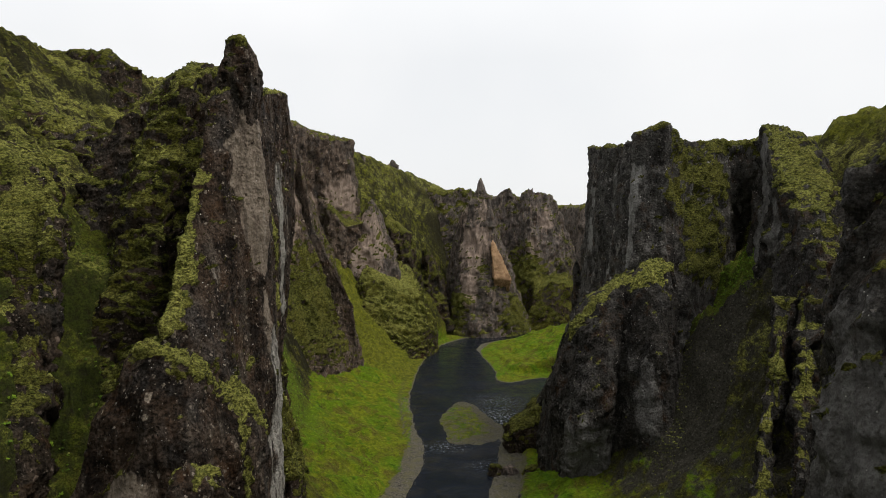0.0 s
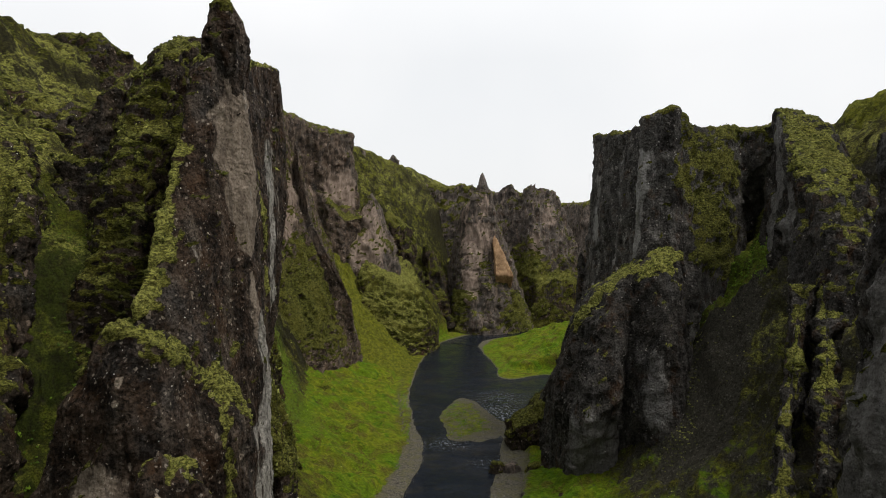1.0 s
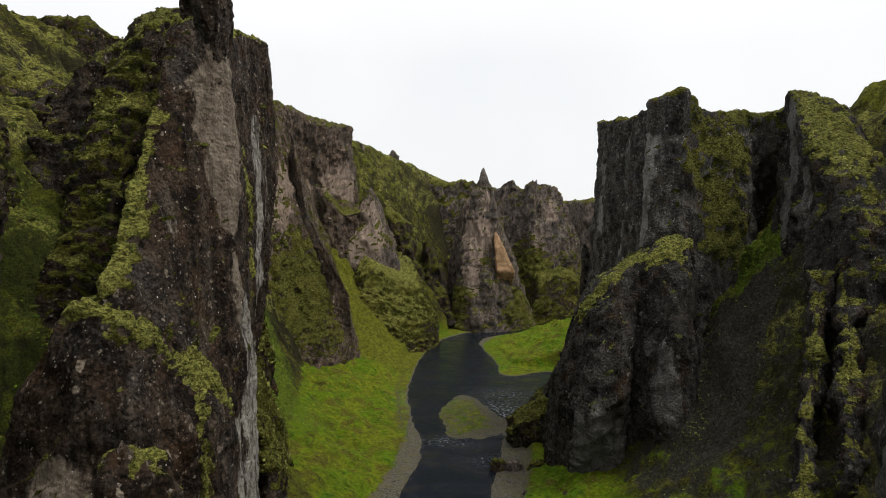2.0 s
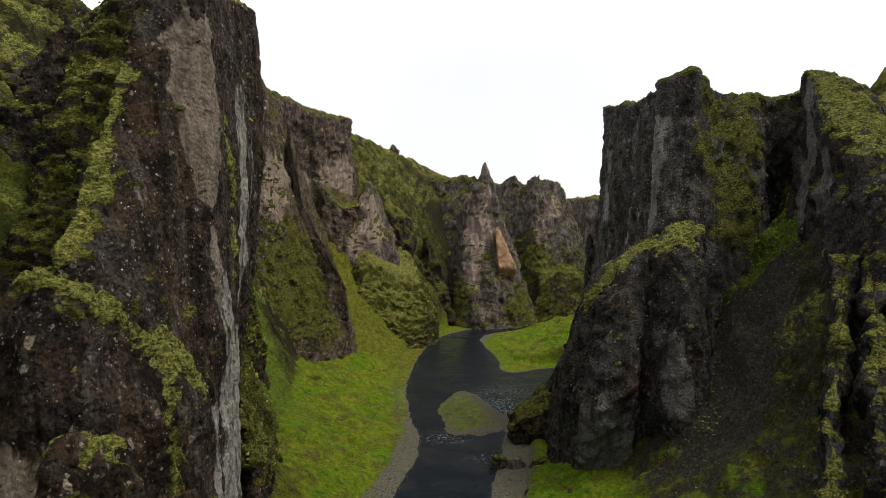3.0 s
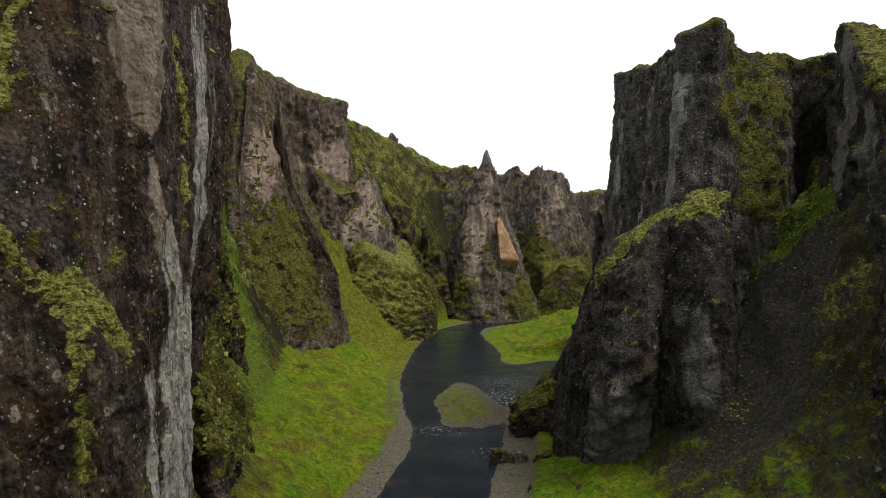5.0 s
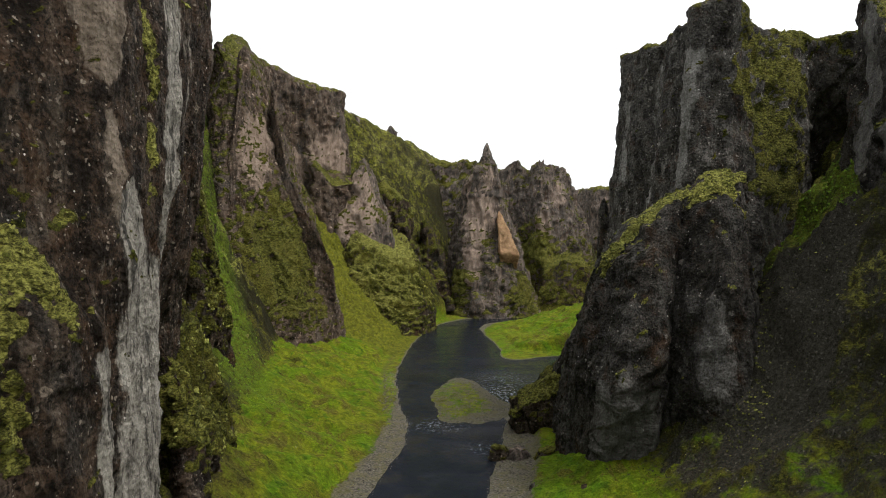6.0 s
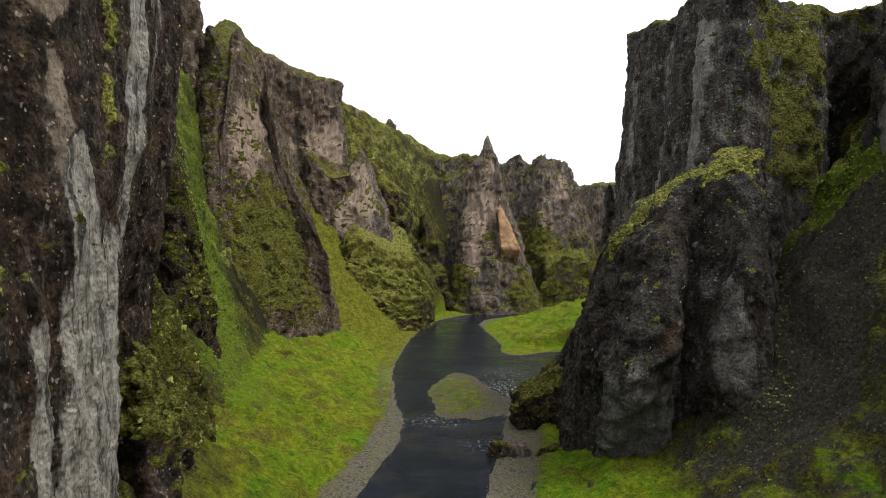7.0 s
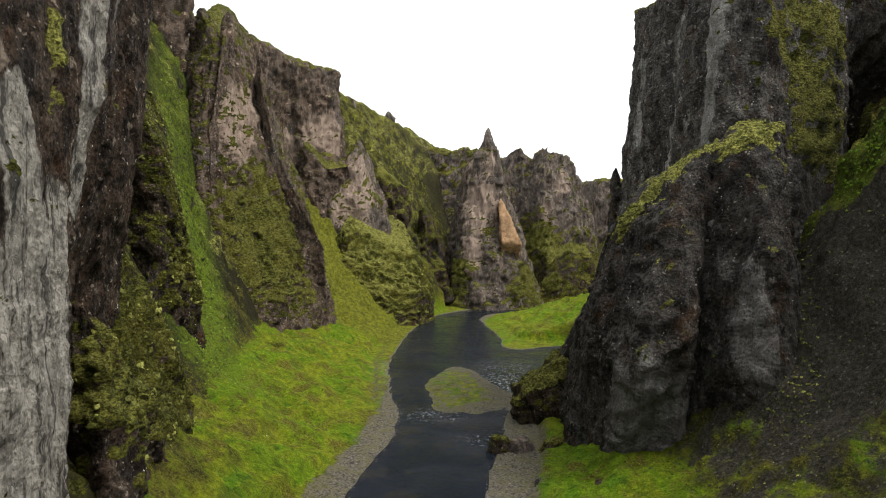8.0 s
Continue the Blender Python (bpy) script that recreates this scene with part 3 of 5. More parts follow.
# ---- rock formations ----


def blobs(p, spots):
    """Soft masks: 1 at the centre of an ellipsoid (x y z and three radii) or along a rod (two ends and a radius), 0 outside it."""
    m = np.zeros(len(p))
    for spot in spots:
        if len(spot) == 6:
            cx, cy, cz, rx, ry, rz = spot
            m = np.maximum(m, 1.0 - ((p[:, 0] - cx) / rx) ** 2 - ((p[:, 1] - cy) / ry) ** 2 - ((p[:, 2] - cz) / rz) ** 2)
        else:
            a, b, r = np.array(spot[:3]), np.array(spot[3:6]), spot[6]
            k = np.clip((p - a) @ (b - a) / ((b - a) @ (b - a)), 0, 1)
            m = np.maximum(m, 1.0 - np.sum((p - a - k[:, None] * (b - a)) ** 2, 1) / r ** 2)
    return np.clip(m, 0, 1)


def along(points, crest):
    """For each point of a ring a place on a crest line, running evenly along it."""
    crest = np.array(crest, float)
    if len(crest) == 1:
        return np.repeat(crest, len(points), 0)
    run = np.concatenate([[0], np.cumsum(np.linalg.norm(np.diff(crest, axis=0), axis=1))])
    best, at = np.full(len(points), 1e9), np.zeros(len(points))
    for a, b, ra, rb in zip(crest, crest[1:], run, run[1:]):
        d = b - a
        k = np.clip(((points[:, :2] - a[:2]) @ d[:2]) / (d[:2] @ d[:2]), 0, 1)
        gap = np.hypot(*(points[:, :2] - (a + k[:, None] * d)[:, :2]).T)
        near = gap < best
        best[near], at[near] = gap[near], (ra + k * (rb - ra))[near]
    w = max(3, len(points) // 28)
    kernel = np.hanning(2 * w + 3)[1:-1]
    at = np.convolve(np.concatenate([at[-w:], at, at[:w]]), kernel / kernel.sum(), "valid")
    at = (at - at.min()) / (at.max() - at.min() + 1e-9) * run[-1]
    return np.stack([np.interp(at, run, crest[:, k]) for k in range(3)], 1)


def rock(name, label, material, corners, low, crest=None, res=0.5, rough=1.0, flute=1.0, jag=1.0, pale=(), chalk=(), moss=(), category="rock formation", seed=0.0, blend=2.0, parent=None, green=0.0, slab=1.0, ledge=None, dry_lit=0.35, faint=1.0, tuft=1.0):
    """A crag over a plan of corners. A corner is foot x y, waist x y z, head x y z, or a column of places from foot to head. The top closes onto the crest line."""
    columns = []
    for q in corners:
        if isinstance(q[0], tuple):
            columns.append(q)
        elif len(q) == 8:
            columns.append(((q[0], q[1], low), q[2:5], q[5:8]))
        else:
            columns.append(((q[0], q[1], low), ((q[0] + q[2]) / 2, (q[1] + q[3]) / 2, (low + q[4]) / 2), q[2:5]))
    c = np.array(columns, float)                      # corner, level, xyz
    foot_x, foot_y = c[:, 0, 0], c[:, 0, 1]
    if np.sum(foot_x * np.roll(foot_y, -1) - np.roll(foot_x, -1) * foot_y) < 0:
        c = c[::-1]
    levels = c.shape[1]
    loop = np.concatenate([c, c[:1]])
    side = np.linalg.norm(np.diff(loop[..., :2], axis=0), axis=2).mean(1) * 2 + 0.5
    s = np.concatenate([[0], np.cumsum(side)])
    m = int(np.clip(s[-1] / 2 / res, 24, 760))
    at = np.linspace(0, s[-1], m, endpoint=False)
    flat = loop.reshape(len(loop), -1)
    ring = np.stack([np.interp(at, s, flat[:, k]) for k in range(flat.shape[1])], 1)
    w = max(1, int(blend / res))
    kernel = np.hanning(2 * w + 3)[1:-1]
    kernel /= kernel.sum()
    for k in range(ring.shape[1]):
        v = np.concatenate([ring[-w:, k], ring[:, k], ring[:w, k]])
        ring[:, k] = np.convolve(v, kernel, "valid")
    ring = ring.reshape(m, levels, 3)
    head = ring[:, -1]
    tall = head[:, 2].max() - low
    rows = int(np.clip(tall / res, 24, 300))
    rise = np.concatenate([[0], np.cumsum(np.linalg.norm(np.diff(ring, axis=1), axis=2).mean(0))])
    g = np.empty((rows, m, 3))
    for i, u in enumerate(np.linspace(0, rise[-1], rows)):
        j = min(int(np.searchsorted(rise, u, "right")) - 1, levels - 2)
        k = (u - rise[j]) / (rise[j + 1] - rise[j])
        g[i] = ring[:, j] * (1 - k) + ring[:, j + 1] * k
    # soft bends between the levels
    k = np.hanning(9)[1:-1]
    k /= k.sum()
    soft = np.apply_along_axis(lambda v: np.convolve(np.pad(v, 3, "edge"), k, "valid"), 0, g)
    u = np.linspace(0, 1, rows)[:, None, None]
    g = np.where((u > 0.05) & (u < 0.95), soft, g)
    if crest is None:
        mid = head.mean(0)
        crest = [(mid[0], mid[1], mid[2] + 0.6)]
    ends = along(head, crest)
    caps = int(np.clip(np.hypot(*(head - ends)[:, :2].T).max() / res, 5, 70))
    v = np.linspace(0, 1, caps + 1)[1:, None, None]
    dome = head[None] * (1 - v) + ends[None] * v
    dome[..., 2] = head[None, :, 2] + (ends[None, :, 2] - head[None, :, 2]) * (1 - (1 - v[..., 0]) ** 1.6)
    g = np.concatenate([g, dome])
    n_rows = rows + caps
    du = np.gradient(g, axis=0)
    dv = np.roll(g, -1, 1) - np.roll(g, 1, 1)
    nor = np.cross(dv, du)
    nor /= np.linalg.norm(nor, axis=2, keepdims=True) + 1e-9
    p = g.reshape(-1, 3)
    q = p + seed * 31.7
    warp = np.stack([fractal(q / 6 + 5, 2), fractal(q / 6 + 55, 2), 0.4 * fractal(q / 6 + 105, 2)], 1)
    q = q + warp * 2.0
    mossy = material is ROCK_MOSSY
    d = flute * (1.3 * perlin(q / np.array([3.6, 3.6, 32.0])) - 1.9 * np.abs(perlin(q / np.array([2.6, 2.6, 19.0]) + 9)) + 0.5)
    d += rough * (1.5 * perlin(q / 6.5) + 0.8 * perlin(q / 2.6 + 3) - 1.1 * np.abs(perlin(q / 2.1 + 21)) + 0.25)
    # treads of turf and small overhanging lips
    if ledge is None:
        ledge = 0.5 if mossy else 0.15
    step_up = max(0.9, 3.5 * res)
    tread = q[:, 2] / step_up + 1.7 * fractal(q / np.array([3.2, 3.2, 4.0]) + 120, 3)
    part_up = tread - np.floor(tread)
    d += ledge * step_up / 1.5 * part_up ** 1.4 * smooth(1.0, 0.8, part_up) * (0.25 + 1.3 * np.maximum(0, perlin(q / 1.8 + 140)))
    # broken slabs and chips
    size = 1.0 if res < 0.45 else 1.5
    tone, border = blocks(q / np.array([3.2, 3.2, 9.0]) / size)
    d += slab * size * 1.15 * (tone - 0.5) * smooth(0.0, 0.1, border)
    tone, border = blocks(q / np.array([1.25, 1.25, 2.4]) / size + 40)
    d += slab * size * 0.5 * (tone - 0.5) * smooth(0.0, 0.14, border)
    d += 0.3 * rough * perlin(q / np.array([6.0, 6.0, 0.9]) + 33)
    # knobs of the breccia
    knob = max(0.45, 2.2 * res)
    d += 0.3 * (0.4 + rough) * (knob / 0.6) * (np.maximum(0, perlin(q / knob + 7)) - 0.5 * np.abs(perlin(q / (1.7 * knob) + 13)))
    fade = np.ones(n_rows)
    fade[rows:] = np.linspace(1, 0.0, caps)
    d *= np.repeat(fade, m)
    co = p + nor.reshape(-1, 3) * d[:, None]
    top = np.zeros(n_rows)
    top[:rows] = smooth(0.85, 1.0, np.linspace(0, 1, rows))
    top[rows:] = 1
    co[:, 2] += np.repeat(top, m) * jag * (1.5 * perlin(q / np.array([4.0, 4.0, 40])) + 0.9 * perlin(q / np.array([1.7, 1.7, 40]) + 2))
    # moss settles on ledges and backs
    g2 = co.reshape(n_rows, m, 3)
    n2 = np.cross(np.roll(g2, -1, 1) - np.roll(g2, 1, 1), np.gradient(g2, axis=0))
    n2 /= np.linalg.norm(n2, axis=2, keepdims=True) + 1e-9
    n2 = (n2 + np.roll(n2, 1, 0) + np.roll(n2, -1, 0) + np.roll(n2, 1, 1) + np.roll(n2, -1, 1)).reshape(-1, 3) / 5
    loose = p + 1.1 * np.stack([fractal(q / 2.2 + 150, 3), fractal(q / 2.2 + 170, 3), fractal(q / 2.2 + 190, 3)], 1)
    seat = blobs(loose, moss) ** 0.85
    lie = n2[:, 2] + 0.75 * fractal(q / np.array([1.8, 1.8, 1.0]) + 60, 4, 0.68) + 0.4 * perlin(q / 8 + 70) + (0.45 if mossy else 0.85) * seat + green
    cover = smooth(0.42, 0.72, lie)
    lump = max(0.5, 2.4 * res)
    shag = 0.04 + 0.75 * np.maximum(0, perlin(q / np.array([lump, lump, lump * 0.6]) + 80)) + 0.3 * np.maximum(0, perlin(q / np.array([1.9, 1.9, 1.2]) / lump * 0.5 + 90))
    co += (n2 * 0.6 + np.array([0, 0, 0.35])) * (tuft * cover * shag * min(1.5, lump / 0.7) * np.repeat(np.clip(fade * 4, 0, 1), m))[:, None]
    # upward faces take the paler moss, top light put into the colour
    lit_top = dry_lit * smooth(0.3, 0.8, n2[:, 2] + 0.3 * perlin(q / 3.0 + 44) + (0.0 if mossy else 0.7) * seat)
    fields = {"pale": faint * blobs(loose, pale), "chalk": blobs(p + 0.3 * (loose - p), chalk), "moss": cover, "dry_lit": lit_top}
    ob = new(name, mesh_of(name, co, grid_quads(n_rows, m, True), material, fields))
    if parent is not None:
        ob.parent = parent
        if label:
            ob["label"] = label
        return ob
    return tagged(ob, label, category)


def ridge(label, material, crest, wide, low, res=0.35, rough=0.6, flute=0.4, name="rock_rib", **more):
    """A narrow crag along a crest line."""
    line = np.array(crest, float)
    way = np.gradient(line[:, :2], axis=0)
    way /= np.hypot(*way.T)[:, None]
    side = np.stack([way[:, 1], -way[:, 0]], 1)
    ring = []
    for sign, order in ((1, range(len(line))), (-1, range(len(line) - 1, -1, -1))):
        for k in order:
            end = way[k] * ((k == len(line) - 1) * 1.0 - (k == 0) * 1.0)
            foot = line[k, :2] + sign * side[k] * wide * 1.5 + end * wide
            head = line[k, :2] + sign * side[k] * wide * 0.4
            ring.append((foot[0], foot[1], head[0], head[1], line[k, 2] - 0.5 * wide))
    return rock(name, label, material, ring, low, crest, res, rough, flute, 0.4, **more)


def clump_mesh(name, places, normals, sizes, material, flat=0.55, segments=6, rings=2, wobble=0.3, seed=3, sink=0.25, tier=0.0):
    """Many small rounded cushions or stones, one island each, in one mesh. With tier they lie along the slope's contours and droop over its lip."""
    rng = np.random.RandomState(seed)
    k = len(places)
    th = np.linspace(0, 2 * np.pi, segments, endpoint=False)
    ph = np.linspace(-0.5, np.pi / 2 * 0.8, rings)
    unit = np.concatenate([np.stack([np.cos(th) * np.cos(f), np.sin(th) * np.cos(f), np.full(segments, np.sin(f))], 1) for f in ph] + [np.array([[0, 0, 1.0]])])
    nv = len(unit)
    quads = grid_quads(rings, segments, True)
    top = np.array([[(rings - 1) * segments + i, (rings - 1) * segments + (i + 1) % segments, nv - 1] for i in range(segments)])
    tris = np.vstack([quads[:, [0, 1, 2]], quads[:, [0, 2, 3]], top])
    up = normals / (np.linalg.norm(normals, axis=1)[:, None] + 1e-9)
    ref = rng.normal(size=(k, 3)) * (0.25 if tier else 1.0)
    if tier:
        ref = ref + np.array([0, 0, 1.0])
    tx = np.cross(ref, up)
    tx /= np.linalg.norm(tx, axis=1)[:, None] + 1e-9
    ty = np.cross(up, tx)
    stretch = rng.uniform(0.7, 1.45, (k, 1, 1))
    if tier:
        stretch = rng.uniform(1.0, 1.0 + tier, (k, 1, 1))
        ty *= -np.sign(ty[:, 2:] + 1e-9)
    shape = unit[None] * (1 + wobble * rng.uniform(-1, 1, (k, nv, 1)))
    r = sizes[:, None, None]
    high = shape[..., 2:] - sink - (0.8 * np.maximum(0, shape[..., 1:2]) ** 2 if tier else 0.0)
    co = places[:, None] + r * (shape[..., :1] * tx[:, None] * stretch + shape[..., 1:2] * ty[:, None] / stretch ** (0.35 if tier else 1.0) + high * flat * up[:, None])
    faces = (tris[None] + (np.arange(k) * nv)[:, None, None]).reshape(-1, 3)
    return mesh_of(name, co.reshape(-1, 3), faces, material)


def face_table(ob):
    me = ob.data
    k = len(me.polygons)
    c, n, a = np.zeros(k * 3, np.float32), np.zeros(k * 3, np.float32), np.zeros(k, np.float32)
    me.polygons.foreach_get("center", c)
    me.polygons.foreach_get("normal", n)
    me.polygons.foreach_get("area", a)
    return c.reshape(-1, 3).astype(float), n.reshape(-1, 3).astype(float), a.astype(float)


def cushions(ob, density, most, low, size, seed=1, name="moss", flat=0.5, tier=0.0):
    """Moss cushions on the ledges, crests and backs of a rock, so many to the square metre of moss."""
    c, n, a = face_table(ob)
    cover = np.zeros(len(ob.data.vertices), np.float32)
    ob.data.attributes["moss"].data.foreach_get("value", cover)
    first = np.zeros(len(ob.data.polygons) * 4, np.int32)
    ob.data.polygons.foreach_get("vertices", first)
    w = a * smooth(0.5, 0.9, cover[first[::4]]) * smooth(low, low + 0.3, n[:, 2]) * smooth(-0.25, 0.2, fractal(c / np.array([1.6, 1.6, 0.9]), 3))
    count = int(min(most, density * w.sum()))
    if count < 1:
        return None
    rng = np.random.RandomState(seed)
    i = rng.choice(len(c), count, p=w / w.sum())
    place = c[i] + rng.uniform(-0.15, 0.15, (count, 3))
    up = n[i] * 0.6 + np.array([0, 0, 0.7])
    sizes = size[0] + (size[1] - size[0]) * rng.rand(count) ** 2.2
    part = new(name, clump_mesh(name, place, up, sizes, CUSHION, flat, 6, 2, 0.3, seed, 0.25, tier))
    part.parent = ob
    part["kind"] = "stuff"
    return part


# Left bank
spire = rock("rock_spire", "tall dark brown breccia spire with pale scar and mossy arete", ROCK_BROWN,
     [((-22, 54, 0), (-22.5, 57, 26), (-22.4, 58.9, 34.4), (-22.6, 66.5, 45), (-22.3, 70.5, 55.5)), ((-17.5, 57, 0), (-18, 60, 26), (-20, 63.4, 35), (-20.5, 69.5, 46), (-20.6, 71, 57)),
      ((-15.8, 71, 0), (-16.9, 74, 23), (-17.4, 74.6, 36), (-18, 74.6, 48), (-18.9, 74, 57.5)), ((-17, 80, 0), (-17.8, 81, 22.7), (-18.2, 80.5, 38), (-19.2, 79.5, 48), (-19.8, 79, 58)),
      ((-22.5, 88, 0), (-22.2, 88, 20), (-19, 87, 32), (-19.2, 87, 48), (-20, 88, 60)), ((-23.5, 97, 0), (-22.8, 97, 22), (-21.2, 96, 30), (-19.4, 95.5, 46), (-20.4, 95, 61)),
      ((-27, 104, 0), (-27, 103, 25), (-25, 102, 35), (-24, 101, 48), (-24, 100, 59)), ((-38, 102, 0), (-34, 101, 25), (-32, 100, 35), (-30, 99, 48), (-29, 98, 57)),
      ((-33, 80, 0), (-30, 80, 25), (-27.5, 80, 38), (-26, 82, 48), (-25, 84, 58)), ((-28, 60, 0), (-26.5, 64, 26), (-24.2, 66, 36), (-23.8, 73, 46), (-23, 75, 56))],
     0, [(-21, 74, 58.5), (-21.5, 84, 59.5), (-22, 94, 61.5)], 0.265, 0.3, 0.25, 0.4,
     pale=[(-18.4, 73.4, 54, -17.8, 73.4, 40.5, 2.6), (-19, 71.5, 52, -18.4, 72, 43, 1.8), (-17.6, 73.6, 36, -17.2, 74, 31, 1.0)],
     chalk=[(-17.4, 75.6, 31, -16.8, 76, 18, 2.2), (-17, 76.5, 22, -16, 75, 4, 4.6), (-17.6, 80, 25, -17, 79.5, 4, 3.4), (-18.2, 86, 50, -18.4, 85.4, 36, 2.2), (-18.4, 85.4, 36, -19.6, 85, 27, 1.5)],
     moss=[(-22.4, 58.8, 34.6, -22.3, 62.8, 40, 1.9), (-22.3, 62.8, 40, -22.5, 68, 48, 1.3), (-18.6, 80, 46, -18.4, 80.5, 40, 1.6), (-18.3, 80, 36, -18.5, 80, 32, 1.3)], dry_lit=1.0, category="rock spire", seed=1.3, blend=0.7, slab=0.45, tuft=1.2)
rock("spire_head", "", ROCK_BROWN, [((-21.4, 73, 50), (-22, 71.4, 54.5), (-21.9, 70.8, 57.4), (-21.3, 70.6, 60), (-20.8, 71.6, 62.2)), ((-19.2, 73.6, 50), (-18.6, 72.8, 54.5), (-18.3, 72, 57.4), (-18.2, 71.6, 60), (-18.8, 72, 62.1)), ((-19.2, 76, 50), (-18.5, 76, 54.5), (-18.2, 76.2, 57), (-18.2, 75.6, 59.4), (-18.8, 74.6, 61.2)), ((-21.4, 76, 50), (-22, 76.5, 54.5), (-21.9, 76.8, 57), (-21.2, 76, 59.5), (-20.8, 74.8, 61.6))],
     50, [(-19.8, 73, 63.1)], 0.22, 0.3, 0.2, 0.2, moss=[(-19.8, 73, 63.4, 2.4, 3, 2)], seed=1.5, blend=0.9, parent=spire)
rock("rock_buttress", "stepped brown breccia block with a mossy top edge", ROCK_BROWN,
     [((-33, 56, 0), (-30, 57, 20), (-27, 57.5, 28), (-24.6, 58.5, 33)), ((-24, 53, 0), (-23.4, 55.4, 22), (-22.7, 56, 28), (-22.5, 57.5, 33.8)), ((-18.5, 55, 0), (-19.4, 57, 22), (-19.8, 57.2, 28), (-19.8, 58, 31.6)),
      ((-15.3, 61, 0), (-16.7, 61.4, 21), (-17, 61.7, 25), (-18.2, 62.6, 29)), ((-14.5, 66, 0), (-15.5, 66, 17), (-15.7, 65.5, 23), (-16.3, 66.3, 25.8)), ((-15, 72, 0), (-16.4, 71.5, 15), (-16.6, 71.5, 20), (-17.1, 72, 23.5)),
      ((-24, 78, 0), (-22, 74, 20), (-21, 72, 24), (-20.5, 71, 27)), ((-33, 70, 0), (-29, 66, 20), (-26, 64, 27), (-24.2, 61, 33))],
     0, [(-23.4, 59.3, 33.8), (-21, 60.6, 32.8), (-19.4, 65, 30.4), (-18.2, 69, 27)], 0.22, 0.35, 0.2, 0.35, pale=[(-23.5, 54.6, 22, -23.6, 53.6, 6, 2.6)], chalk=[(-16.6, 71.6, 21, -15, 70.5, 3, 2.6)],
     moss=[(-23.6, 58, 33.6, -22.3, 58, 34, 1.4), (-22.3, 58, 34, -19.8, 58.6, 31.8, 1.7), (-19.8, 58.6, 31.8, -18.2, 63, 29.2, 1.9), (-18.2, 63, 29.2, -16.4, 66.5, 25.8, 2.1), (-17.2, 62.5, 25.5, -16.6, 62.5, 19, 1.2)], dry_lit=0.8, category="rock buttress", seed=2, blend=0.7, slab=0.5, green=-0.12, tuft=1.2)
rock("rock_knoll", "small mossy rock step below the spire", ROCK_BROWN,
     [(-22, 48, -19, 52, 24.5), (-15.5, 49, -17, 52, 25), (-13, 56, -15.5, 56, 21), (-20, 60, -18.5, 56, 25)], 0, [(-18.3, 53.5, 26), (-15.8, 56, 22)], 0.35, 0.6, 0.5, dry_lit=0.9, category="rock", seed=3)
rock("rock_peak", "dark mossy peak with a green arete", ROCK_MOSSY,
     [(-37, 66, -34, 79, 46, -32.6, 85, 57), (-28, 70, -29.5, 77, 44, -29.8, 86, 61), (-26, 90, -28, 88, 50, -29.3, 93, 64), (-27, 104, -28, 100, 50, -30, 97, 63), (-42, 104, -38, 100, 52, -35, 97, 62), (-44, 86, -39, 88, 50, -34.8, 89, 60)],
     18, [(-31.5, 93, 65.2), (-32, 88, 63), (-32.3, 84.5, 57.5)], 0.28, 0.8, 0.6, 0.6, moss=[(-33, 82, 42, 10, 18, 24)], green=0.06, slab=0.9, ledge=1.2, dry_lit=0.55, category="rock peak", seed=4)
rock("rock_rib", "mossy rock rib running down from the peak", ROCK_MOSSY,
     [(-46, 76, -42.5, 86, 51), (-35, 80, -38.5, 88, 56), (-34, 100, -36, 97, 63), (-50, 102, -41, 97, 60)], 20, [(-37, 96, 63.5), (-39.5, 90, 58), (-42.3, 87, 52.5)], 0.27, 0.9, 0.6, green=0.08, slab=1.0, ledge=1.3, dry_lit=0.55, category="rock rib", seed=4.5)
rock("rock_rib", "moss-covered broken rock rib on the slope", ROCK_MOSSY,
     [(-33, 60, -36.5, 65.5, 26), (-36, 72, -38.8, 71, 40), (-38, 80, -40, 76.5, 48.5), (-44, 92, -46, 84, 51), (-66, 86, -58, 82, 55), (-62, 56, -50, 68, 42), (-42, 52, -41, 62, 27)],
     6, [(-54, 80, 55), (-43, 78, 51), (-40.5, 71.5, 42.5), (-38, 66, 28)], 0.34, 1.1, 0.6, moss=[(-42, 72, 40, 12, 20, 22)], green=-0.2, slab=1.2, ledge=1.7, dry_lit=0.75, category="rock rib", seed=5)
ridge("shaggy mossy rib at the foot of the slope", ROCK_MOSSY, [(-41, 74, 43), (-38, 67, 33), (-35, 60, 24.5), (-32.5, 54, 17)], 3.0, 4, 0.29, 1.0, 0.5, green=0.0, dry_lit=0.4, category="rock rib", seed=5.2, blend=1.2, ledge=1.6)
rock("rock_knoll", "broad mossy knoll high on the slope", ROCK_MOSSY,
     [(-46, 88, -50, 98, 56), (-42, 106, -48, 106, 55), (-60, 122, -60, 113, 61), (-92, 116, -84, 110, 66), (-92, 84, -78, 97, 61)], 28, [(-52, 104, 59), (-62, 104, 63), (-80, 104, 66)], 0.4, 1.3, 0.6, moss=[(-62, 100, 52, 24, 24, 24)], green=-0.2, slab=1.2, ledge=1.5, dry_lit=0.65, category="rock knoll", seed=5.5)
rock("rock_fin", "low rocky fin below the rim", ROCK_MOSSY,
     [(-84, 134, -80, 143, 80), (-69, 136, -70, 145, 80), (-61, 146, -64, 149, 77), (-66, 156, -68, 152, 79), (-84, 156, -80, 151, 81)], 50, [(-77, 146, 81.2), (-70, 148, 80.8), (-65, 150, 77.8)], 0.6, 0.9, 0.8, green=0.22, category="rock fin", seed=5.8)
